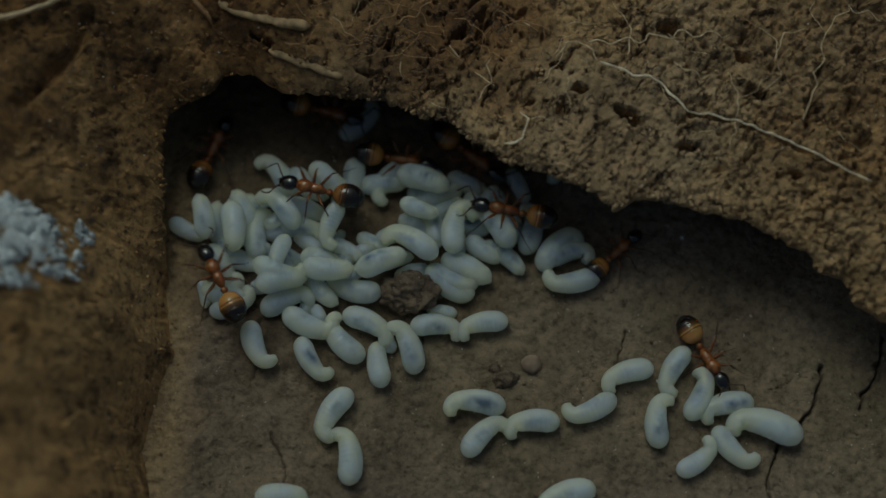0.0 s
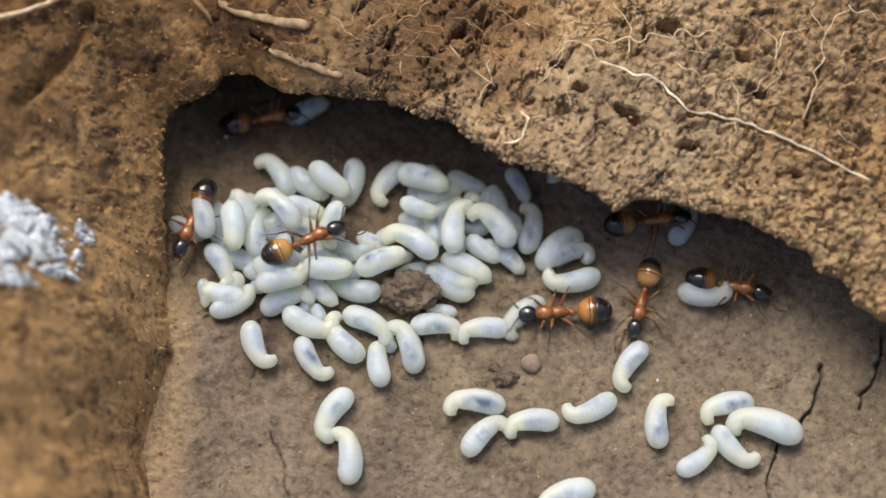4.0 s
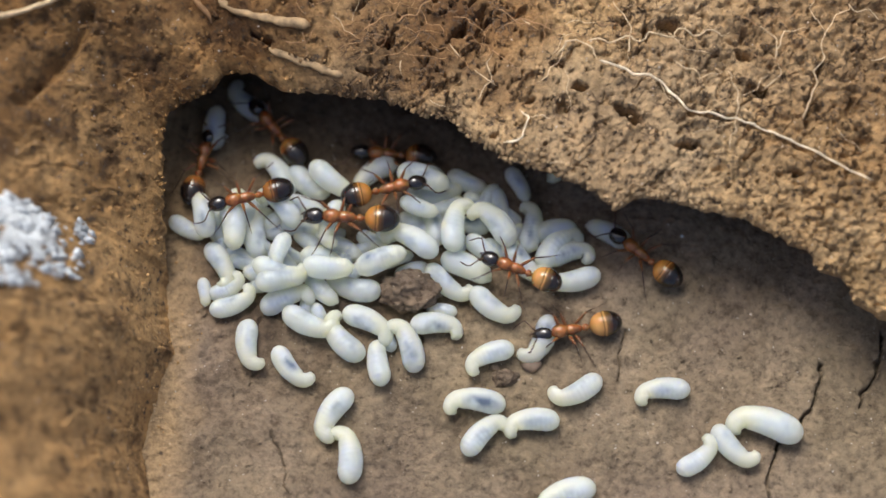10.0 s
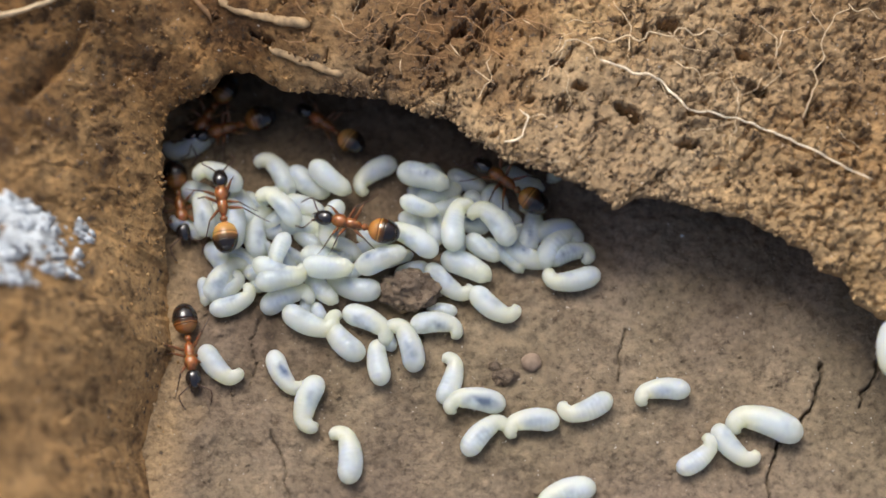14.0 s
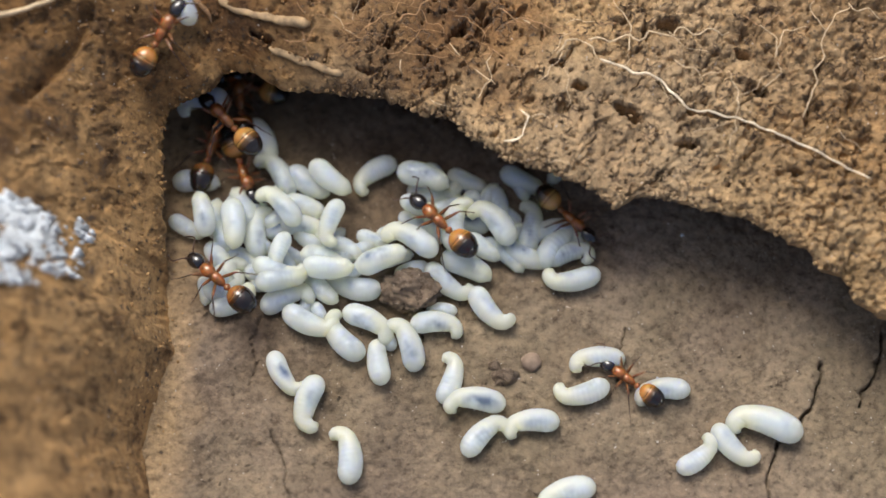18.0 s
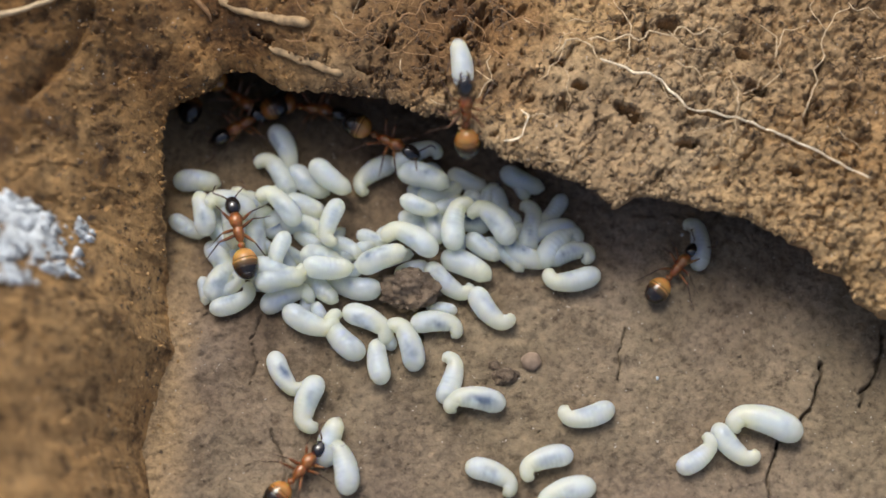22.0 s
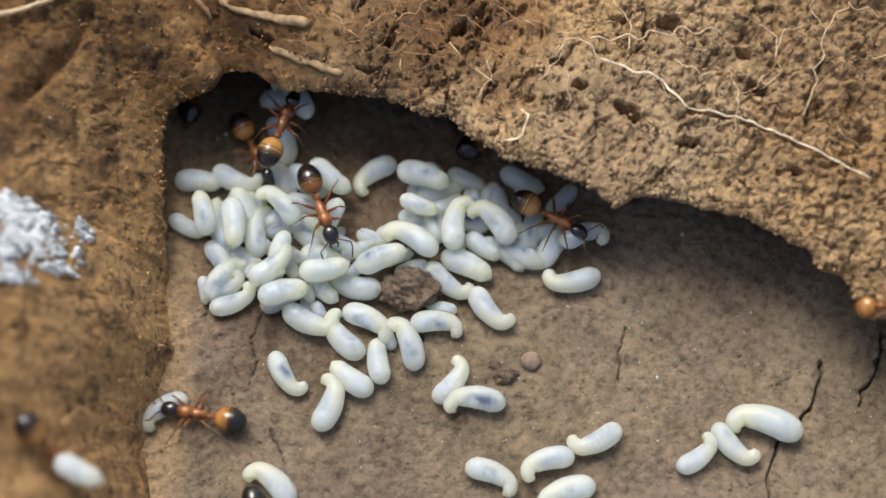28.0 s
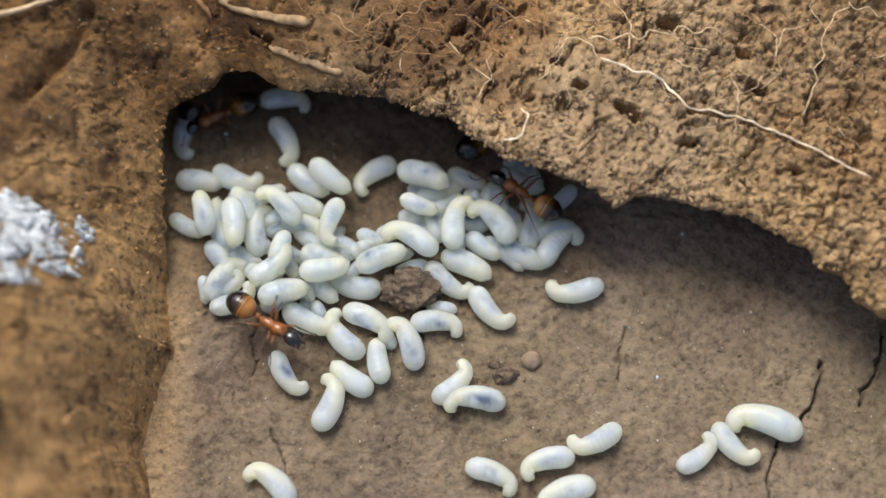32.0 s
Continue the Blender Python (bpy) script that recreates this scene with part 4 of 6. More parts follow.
def feeler_mesh(side):
    """An elbowed feeler: a stiff shaft out to the side, then a bent whip forwards."""
    pts = [(0, 0, 0), (0.35, side * 0.45, 0.25), (0.65, side * 0.95, 0.35), (0.8, side * 1.15, 0.33), (1.2, side * 1.15, 0.1), (1.65, side * 1.0, -0.15), (2.0, side * 0.85, -0.35)]
    return loft(pts, [0.065, 0.06, 0.055, 0.06, 0.055, 0.06, 0.045], 6, "feeler", BROWN)


HIPS = [("leg", (1.25, 0.25, 0.95), 1, 0.85, 1.1), ("leg", (0.75, 0.28, 0.92), 1, 1.0, 0.0), ("leg", (0.25, 0.27, 0.92), 1, 1.05, -1.25)]
HIPS += [(n, (x, -y, z), -1, r, f) for n, (x, y, z), s, r, f in HIPS]
LEGS = [leg_meshes(s, r, f) for n, at, s, r, f in HIPS]
HEAD = egg((0, 0, 0), (0.84, 0.66, 0.55), 16, 20, 0.45, "head", BLACK)
EYE_BALL = egg((0, 0, 0), (0.15, 0.08, 0.12), 6, 8, 1, "eye", plain("eye", (0.03, 0.03, 0.035), 0.12, 0.2))
JAW = loft([(0, 0, 0), (0.22, 0.10, -0.03), (0.42, 0.04, -0.06), (0.5, -0.06, -0.08)], [0.10, 0.10, 0.06, 0.02], 7, "mandible", BROWN)
JAW_R = loft([(0, 0, 0), (0.22, -0.10, -0.03), (0.42, -0.04, -0.06), (0.5, 0.06, -0.08)], [0.10, 0.10, 0.06, 0.02], 7, "mandible", BROWN)
FEELERS = feeler_mesh(1), feeler_mesh(-1)
THORAX = loft([(2.15, 0, 1.06), (2.02, 0, 1.1), (1.85, 0, 1.16), (1.6, 0, 1.24), (1.35, 0, 1.28), (1.1, 0, 1.26), (0.9, 0, 1.2), (0.78, 0, 1.17), (0.6, 0, 1.19), (0.35, 0, 1.17), (0.05, 0, 1.12), (-0.2, 0, 1.03), (-0.38, 0, 0.94), (-0.5, 0, 0.9)],
              [(0.15, 0.13), (0.3, 0.25), (0.46, 0.37), (0.56, 0.45), (0.58, 0.47), (0.52, 0.44), (0.43, 0.39), (0.38, 0.35), (0.43, 0.39), (0.45, 0.42), (0.41, 0.41), (0.33, 0.35), (0.22, 0.24), (0.12, 0.13)], 18, "thorax", ORANGE)
PETIOLE = loft([(-0.4, 0, 0.88), (-0.55, 0, 0.9), (-0.72, 0, 1.05), (-0.84, 0, 1.08), (-0.98, 0, 0.95), (-1.25, 0, 0.98)], [0.12, 0.18, (0.33, 0.28), (0.3, 0.26), 0.18, 0.13], 12, "petiole", ORANGE)


def gaster_piece(start, end, mat, swell=1.0):
    """A slice of the hind body, from start to end of its length (0 in front, 1 at the tip)."""
    pts, sizes = [], []
    for n in range(9):
        t = start + (end - start) * n / 8
        r = (4 * (0.012 + 0.976 * t) * (1 - (0.012 + 0.976 * t))) ** 0.5 * (1.04 - 0.08 * t)
        lap = 1 + 0.02 * swell * (1 - n / 8)
        pts.append((-1.12 - 2.62 * t, 0, 1.08 + 0.16 * math.sin(math.pi * t)))
        sizes.append((1.06 * r * lap, 0.92 * r * lap))
    return loft(pts, sizes, 22, "tergite", mat)


def gaster_pieces(front, dark_from):
    """The hind body in overlapping plates; dark_from: where along it the black begins."""
    d = dark_from
    return [gaster_piece(0, d * 0.68, front), gaster_piece(d * 0.66, d * 0.99, front, 1), gaster_piece(d * 0.98, 0.84, front, 1), gaster_piece(0.83, 1.0, front, 1)]


GASTERS = gaster_pieces(AMBER, 0.52), gaster_pieces(AMBER_DARK, 0.45), gaster_pieces(AMBER_PALE, 0.62)


def build_ant(pieces, label):
    ob = new("ant")
    head = part("head", HEAD, ob, (2.78, 0, 1.05), (0, 14, 0), "glossy black head")
    for side, jaw, feeler in ((1, JAW, FEELERS[0]), (-1, JAW_R, FEELERS[1])):
        part("eye", EYE_BALL, head, (0.05, 0.5 * side, 0.2))
        part("mandible", jaw, head, (0.62, 0.24 * side, -0.15))
        part("antenna", feeler, head, (0.35, 0.18 * side, 0.3), label="thin elbowed brown antenna")
    part("thorax", THORAX, ob, label="orange-brown thorax")
    part("petiole", PETIOLE, ob)
    gaster = part("gaster", pieces[0], ob, label="shiny amber gaster with a black tip")
    for me in pieces[1:]:
        part("tergite", me, gaster)
    for (name, at, side, reach, fore), (thigh, shin) in zip(HIPS, LEGS):
        part("shin", shin, part(name, thigh, ob, at), label="thin dark brown shin and foot")
    return tagged(ob, label, "ant", "worker ants")


ANT_KINDS = [build_ant(GASTERS[0], "orange worker ant with black head and amber-black gaster"),
             build_ant(GASTERS[1], "dark orange worker ant with black head and brown-black gaster"),
             build_ant(GASTERS[2], "pale orange worker ant with black head and golden black-tipped gaster")]
USED = set()


def ant(size, kind=0):
    """A worker of one of three kinds, a little larger or smaller than the others."""
    ob = copy_thing(ANT_KINDS[kind], pose(0, 0, 0)) if kind in USED else ANT_KINDS[kind]
    USED.add(kind)
    ob.scale = (size, size, size)
    return ob


def heading_pose(x, y, z, turn, rise=0):
    return pose(x * MM, y * MM, z * MM, 0, -rise, turn)


def go(ob, *rows):
    """An ant's way: seconds, x, y, z (millimetres), heading and how far its nose points up (degrees). Its legs swing while it walks, three against three."""
    walk(ob, [(t, heading_pose(*row)) for t, *row in rows])
    beats, phase = [(0.0, 0.0, 0.0)], 0.0
    for (t0, x0, y0, z0, h0, _), (t1, x1, y1, z1, h1, _) in zip(rows, rows[1:]):
        length = math.hypot(x1 - x0, y1 - y0) + abs(h1 - h0) * 0.03
        if length < 0.6 or length / (t1 - t0) < 0.8:
            beats.append((t1, 0.0, 0.0))
            continue
        steps = max(1, min(int((t1 - t0) / 0.13), int(length / 0.6)))
        for n in range(1, steps + 1):
            phase += min(length / steps / 0.75, 1.7)
            beats.append((t0 + (t1 - t0) * n / steps, 20 * math.sin(phase), math.cos(phase)))
    legs = [c for c in ob.children if c.name.startswith("leg")]
    for k, leg in enumerate(legs):
        sign = 1 if k in (0, 2, 4) else -1
        x, y, z = leg.location
        side = 1 if k < 3 else -1
        kept, last = [], -9
        for t, swing, lift in beats:
            if frame(t) > last:
                kept.append((t, pose(x, y, z, side * 7 * max(0, sign * lift), 0, side * sign * swing)))
                last = frame(t)
        if last < frame(32.0):
            kept.append((32.0, pose(x, y, z)))
        walk(leg, kept)
    return rows


def along(rows, t):
    """Where an ant is at t seconds, between its rows."""
    for a, b in zip(rows, rows[1:]):
        if a[0] <= t <= b[0]:
            k = (t - a[0]) / (b[0] - a[0])
            return [p + (q - p) * k for p, q in zip(a[1:], b[1:])]
    return list(rows[-1][1:])


def shift(ob, *legs_of_way):
    """A larva's way. Each leg: (seconds, x, y, z, heading), where it lies; or (from, to, ant's rows, turn, reach), while an ant carries it in its jaws."""
    rows = []
    for leg in legs_of_way:
        if isinstance(leg[2], tuple):
            start, end, way, turn, reach = leg
            times = sorted({start, end, *(r[0] for r in way if start < r[0] < end)})
            for t in times:
                x, y, z, h = along(way, t)[:4]
                a = radians(h)
                x, y = x + reach * math.cos(a), y + reach * math.sin(a)
                slope, foot = land_height(x, y) + 0.2, along(way, t)
                climbs = 14 if z > 1.2 and abs(land_height(foot[0], foot[1]) - z) < 1.5 else 5
                rows.append((t, x, y, (slope if z < slope < z + climbs else z) + 0.4, h + turn))
        else:
            rows.append(leg)
    # no two rows more than a quarter turn apart
    full = [rows[0]]
    for row in rows[1:]:
        t0, *p0 = full[-1]
        t1, *p1 = row
        p1[3] = p0[3] + (p1[3] - p0[3] + 180) % 360 - 180
        cuts = int(abs(p1[3] - p0[3]) // 60)
        for n in range(1, cuts + 1):
            k = n / (cuts + 1)
            full.append((t0 + (t1 - t0) * k, *(a + (b - a) * k for a, b in zip(p0, p1))))
        full.append((t1, *p1))
    walk(ob, [(t, heading_pose(*p)) for t, *p in full])


ant_1 = ant(1.00, 1)
ant_2 = ant(1.03, 0)
ant_3 = ant(1.00, 1)
ant_4 = ant(1.00, 0)
ant_5 = ant(1.10, 0)
ant_6 = ant(1.00, 0)
ant_7 = ant(0.86, 0)
ant_8 = ant(0.97, 2)
ant_9 = ant(1.02, 2)
ant_10 = ant(1.05, 1)
ant_11 = ant(1.00, 1)
ant_12 = ant(1.00, 1)
ant_13 = ant(1.00, 0)
ant_14 = ant(1.00, 1)
ant_15 = ant(0.92, 2)
ant_16 = ant(1.00, 2)
ant_17 = ant(0.95, 1)


def motions():
    ant_1_way = go(ant_1,
        (0, -19.78, 8.62, -0.06, 67, 0), (0.5, -17.15, 9.60, -0.07, 22, 0), (1, -12.34, 10.82, -0.22, -8, 0), (1.5, -11.67, 11.11, -0.23, -20, 0), (2, -8.30, 8.57, -0.20, -32, 0),
        (2.5, -8.53, 9.37, -0.22, -32, 0), (3, -8.91, 8.71, -0.20, -33, 0), (3.5, -12.59, 11.10, -0.22, -10, 0), (4.5, -16.25, 11.65, -0.12, 24, 0), (5.5, -14.58, 10.21, -0.15, 38, 0),
        (5.8, -11.21, 14.59, -0.28, 38, 0), (6, -8.81, 17.49, -0.24, 17, 0), (7, -8.29, 16.14, -0.22, 33, 0), (7.6, -6.06, 14.26, -0.18, -15, 0), (7.7, -4.35, 12.58, -0.11, 28, 0),
        (7.8, -2.65, 10.90, -0.05, 72, 0), (7.9, -0.94, 9.22, 0.02, 115, 0), (8, 0.77, 7.55, 0.09, 158, 0), (8.5, 0.05, 8.36, -0.16, 163, 0), (9, -0.19, 9.33, -0.14, 169, 0),
        (10, -4.30, 8.29, -0.23, 175, 0), (10.5, -6.98, 9.26, -0.23, 167, 0), (11, -8.82, 10.56, -0.23, 159, 0), (12, -12.02, 12.64, -0.25, 172, 0), (13, -19.99, 11.16, -0.05, 182, 0),
        (13.5, -20.01, 11.59, -0.06, 211, 0), (14, -20.03, 12.02, -0.07, 239, 0), (14.5, -19.63, 11.10, -0.06, 244, 0), (14.67, -19.19, 12.39, -0.11, 294, 0), (14.83, -18.75, 13.68, -0.17, 344, 0),
        (15, -18.32, 14.97, -0.22, 395, 0), (15.5, -10.73, 13.30, 10.59, 369, 2), (16, -2.25, 14.48, 10.47, 367, 1), (16.17, -0.81, 15.15, 10.56, 407, 3), (16.33, 0.63, 15.82, 10.65, 447, 5),
        (16.5, 2.07, 16.49, 10.73, 487, 7), (17, -0.18, 19.88, 11.32, 481, 10), (17.5, -1.58, 25.03, 12.30, 463, 10), (32, -1.58, 24.91, 12.29, 463, 10))
    ant_2_way = go(ant_2,
        (0, -10.31, 12.41, -0.24, -16, 0), (0.5, -7.23, 10.24, -0.24, -15, 0), (1, -1.52, 8.07, -0.15, -29, 0), (1.5, 1.50, 7.81, -0.16, -25, 0), (2, 5.67, 5.43, 0.72, -29, 0),
        (2.5, 7.74, 5.39, -0.05, -24, 0), (3, 13.70, 3.07, -0.20, -23, 0), (3.5, 16.76, 2.12, -0.03, -7, 0), (4.5, 17.48, 2.36, -0.01, 12, 0), (5.5, 16.51, 1.59, -0.03, 6, 0),
        (6, 19.72, 4.84, 0.08, 13, 0), (7, 28.22, 2.98, 0.29, -31, 0), (7.6, 36.35, -0.97, 0.05, -29, 0), (7.8, 37.91, -4.25, -0.08, -74, 0), (8, 39.46, -7.54, -0.21, -119, 0),
        (8.25, 36.20, -7.24, -0.21, -151, 0), (8.5, 32.93, -6.94, -0.22, -183, 0), (9, 27.28, -4.99, -0.21, -224, 0), (9.5, 20.11, -3.64, 0.03, -185, 0), (10, 16.89, -1.01, 0.09, -220, 0),
        (10.5, 14.68, 0.27, -0.05, -216, 0), (11, 10.84, 2.39, 0.37, -225, 0), (11.5, 7.51, 3.20, 1.63, -201, 0), (12, 8.51, 3.83, 0.74, -208, 0), (13, 6.05, 4.13, 1.59, -236, 0),
        (14, 5.65, 5.02, 1.05, -218, 0), (14.5, 7.42, 3.87, 1.22, -215, 0), (15.5, 7.00, 2.01, 2.05, -191, 0), (16.5, 6.10, 0.15, 2.16, -182, 0), (17, 3.91, -1.12, 2.28, -163, 0),
        (17.5, 2.39, -0.04, 2.20, -205, 0), (18, -0.07, 1.10, 2.12, -225, 0), (18.5, -3.97, 3.08, 2.15, -200, 0), (19, -6.94, 4.82, 2.19, -213, 0), (19.5, -6.34, 4.44, 2.18, -234, 0),
        (20, -4.96, 5.20, 2.14, -251, 0), (20.5, -3.51, 5.21, 2.12, -259, 0), (21, -1.33, 3.96, 2.09, -248, 0), (21.5, 1.05, 3.86, 3.73, -279, 0), (22, 1.83, 8.71, 9.62, -266, 55),
        (22.5, 0.92, 15.15, 10.52, -266, 9), (23, 0.51, 19.85, 11.27, -265, 9), (24, 0.05, 25.57, 12.15, -265, 8), (32, 0.05, 25.50, 12.14, -265, 8))
    ant_3_way = go(ant_3,
        (0, -10.24, 4.26, 2.28, 166, 0), (0.5, -11.32, 5.09, 2.25, 168, 0), (1, -12.48, 6.02, 1.34, 171, 0), (1.5, -15.32, 6.95, 0.06, 191, 0), (2, -15.16, 5.60, 1.36, 197, 0),
        (2.5, -17.77, 6.47, -0.07, 157, 0), (3, -19.77, 8.40, -0.06, 136, 0), (3.25, -20.32, 6.45, -0.09, 178, 0), (3.5, -20.88, 4.51, -0.13, 220, 0), (4, -20.97, 2.06, 1.04, 249, 0),
        (4.5, -21.06, -0.39, 2.21, 278, 0), (5, -18.64, -3.96, 2.34, 314, 0), (5.5, -16.23, -7.53, 2.47, 350, 0), (6, -16.10, -6.53, 2.46, 355, 0), (6.5, -17.88, -6.69, 2.42, 341, 0),
        (7, -20.33, -4.88, 2.32, 293, 0), (7.25, -20.73, -4.55, 2.27, 264, 0), (7.5, -21.13, -4.23, 2.22, 234, 0), (7.75, -22.60, -5.75, 3.46, 206, 28), (8, -24.06, -7.28, 4.71, 178, 55),
        (8.25, -23.54, -7.69, 3.89, 132, 0), (8.5, -19.99, -6.39, 2.12, 87, 0), (9, -19.41, -3.47, 2.30, 87, 0), (9.5, -20.18, 3.47, 0.95, 76, 0), (10, -20.65, 7.27, -0.08, 76, 0),
        (10.5, -19.93, 9.58, -0.05, 53, 0), (11, -19.35, 10.22, -0.05, 29, 0), (12, -20.22, 7.50, -0.07, 42, 0), (13, -17.45, 7.82, -0.06, 26, 0), (13.25, -18.71, 7.46, -0.07, -12, 0),
        (13.5, -19.96, 7.10, -0.08, -50, 0), (14, -22.37, 3.93, -0.16, -79, 0), (14.5, -20.60, -3.36, 2.28, -70, 0), (14.67, -20.37, -4.05, 2.30, -123, 0), (14.83, -20.14, -4.75, 2.32, -177, 0),
        (15, -19.91, -5.44, 2.34, -230, 0), (15.4, -19.85, -3.98, 2.30, -259, 0), (15.8, -19.80, -2.51, 2.27, -289, 0), (16.5, -19.43, 1.78, 2.21, -296, 0), (17, -19.85, 5.28, -0.10, -281, 0),
        (18, -19.94, 8.34, -0.06, -284, 0), (18.5, -20.11, 11.19, -0.05, -317, 0), (19, -20.02, 14.92, -0.17, -312, 0), (21, -16.41, 16.28, -0.31, -340, 0), (22, -11.53, 12.42, -0.25, -371, 0),
        (23, -8.27, 8.45, -0.20, -410, 0), (24, -8.01, 0.63, 2.27, -457, 0), (25, -8.08, -0.75, 2.30, -455, 0), (25.5, -8.35, 0.11, 2.29, -455, 0), (27.5, -7.71, 1.15, 2.25, -507, 0),
        (27.75, -9.01, 1.88, 2.27, -468, 0), (28, -10.30, 2.62, 2.30, -429, 0), (28.5, -10.42, 7.34, 0.31, -474, 0), (29, -12.33, 10.33, -0.21, -491, 0), (29.5, -13.09, 11.55, -0.22, -537, 0),
        (30, -14.56, 11.93, -0.18, -552, 0), (31, -15.07, 12.65, -0.19, -541, 0), (32, -19.16, 11.60, -0.07, -515, 0))
    ant_4_way = go(ant_4,
        (0, -3.93, 7.80, 0.25, -11, 0), (0.25, -2.18, 8.84, 0.06, 18, 0), (0.5, -0.44, 9.89, -0.14, 47, 0), (1, 1.75, 12.69, 0.00, 20, 0), (5, -2.15, 13.48, -0.12, -15, 0),
        (5.5, -0.56, 8.84, -0.17, -22, 0), (6, -0.07, 9.80, -0.13, 23, 0), (6.5, -2.87, 11.13, -0.21, 9, 0), (7, -5.34, 15.05, -0.15, 12, 0), (8.4, -1.17, 13.41, -0.08, -39, 0),
        (9, 0.21, 6.14, 1.48, -16, 0), (9.5, -3.04, 5.19, 2.12, -11, 0), (10, -4.88, 4.24, 2.15, 13, 0), (10.12, -5.18, 3.94, 2.16, -29, 0), (10.25, -5.48, 3.63, 2.17, -71, 0),
        (10.38, -5.79, 3.33, 2.18, -113, 0), (10.5, -6.09, 3.02, 2.18, -155, 0), (11, -7.55, 2.85, 2.22, -147, 0), (11.5, -8.20, 1.98, 2.25, -155, 0), (12, -8.24, 1.53, 2.5, -145, -18),
        (13, -6.17, 0.96, 3.1, -108, -42), (13.5, -5.83, 1.24, 2.6, -118, -20), (13.75, -6.54, 1.13, 2.21, -156, 0), (14, -7.24, 1.02, 2.23, -194, 0), (14.5, -9.19, 2.42, 2.27, -225, 0),
        (14.83, -10.94, 4.06, 1.49, -173, 0), (15.17, -12.68, 5.70, 0.71, -121, 0), (15.5, -14.42, 7.34, -0.08, -69, 0), (16.5, -15.65, 5.81, 1.04, -50, 0), (17, -15.32, 4.03, 2.27, -58, 0),
        (17.5, -16.27, 5.26, 1.36, -63, 0), (18, -17.13, 6.80, -0.06, -69, 0), (19, -17.02, 9.24, -0.07, -36, 0), (20, -13.74, 8.69, -0.13, 10, 0), (21, -10.58, 7.78, -0.14, -30, 0),
        (22, -18.02, 13.56, -0.16, -40, 0), (22.5, -16.48, 10.35, -0.10, -83, 0), (23, -14.95, 7.13, -0.03, -126, 0), (24, -15.81, 2.36, 2.27, -116, 0), (25, -12.33, 0.16, 2.38, -64, 0),
        (25.5, -13.64, 3.09, 2.30, -61, 0), (27.5, -16.27, 6.97, -0.06, -50, 0), (28, -16.10, 8.47, -0.07, -61, 0), (28.5, -16.26, 8.25, -0.07, -53, 0), (29, -17.48, 7.04, -0.06, -74, 0),
        (29.5, -17.36, 4.06, 1.95, -76, 0), (30, -14.58, 0.48, 2.33, -56, 0), (30.5, -15.24, -1.68, 2.37, -81, 0), (31, -18.53, -3.13, 2.31, -121, 0), (31.25, -18.04, -3.75, 2.34, -85, 0),
        (31.5, -17.55, -4.37, 2.37, -50, 0), (32, -14.52, -7.50, 2.48, -34, 0))
    ant_5_way = go(ant_5,
        (0, 2.22, 8.38, -0.12, -39, 0), (0.5, 7.94, 4.67, 0.41, -33, 0), (1, 12.59, 1.71, -0.20, -49, 0), (1.5, 16.84, -2.16, 0.14, -71, 0), (2, 15.62, -5.71, 0.24, -82, 0),
        (2.5, 14.73, -5.40, 0.22, -94, 0), (3, 11.48, -6.11, 0.14, -88, 0), (3.5, 10.79, -5.37, 0.10, -77, 0), (3.77, 10.34, -5.62, 0.10, -131, 0), (4.03, 9.89, -5.87, 0.10, -185, 0),
        (4.3, 9.44, -6.12, 0.10, -240, 0), (5.5, 5.94, 1.88, 2.06, -276, 0), (6, 3.77, 1.62, 2.08, -252, 0), (6.5, 4.05, 1.87, 2.07, -251, 0), (7, 4.35, 3.05, 2.02, -247, 0),
        (8, 1.94, 3.41, 2.02, -223, 0), (8.5, 0.52, 3.85, 2.04, -180, 0), (9, -1.96, 1.99, 2.12, -177, 0), (9.5, -5.26, 2.41, 2.17, -178, 0), (10, -7.72, 1.68, 2.24, -183, 0),
        (10.5, -12.66, -2.39, 2.46, -156, 0), (11, -17.89, -8.77, 1.22, -140, 0), (11.5, -18.53, -14.99, 0.17, -108, 0), (12, -17.49, -21.18, 0.25, -94, 0), (12.5, -17.50, -27.32, 0.24, -94, 0),
        (32, -17.50, -27.47, 0.24, -94, 0))
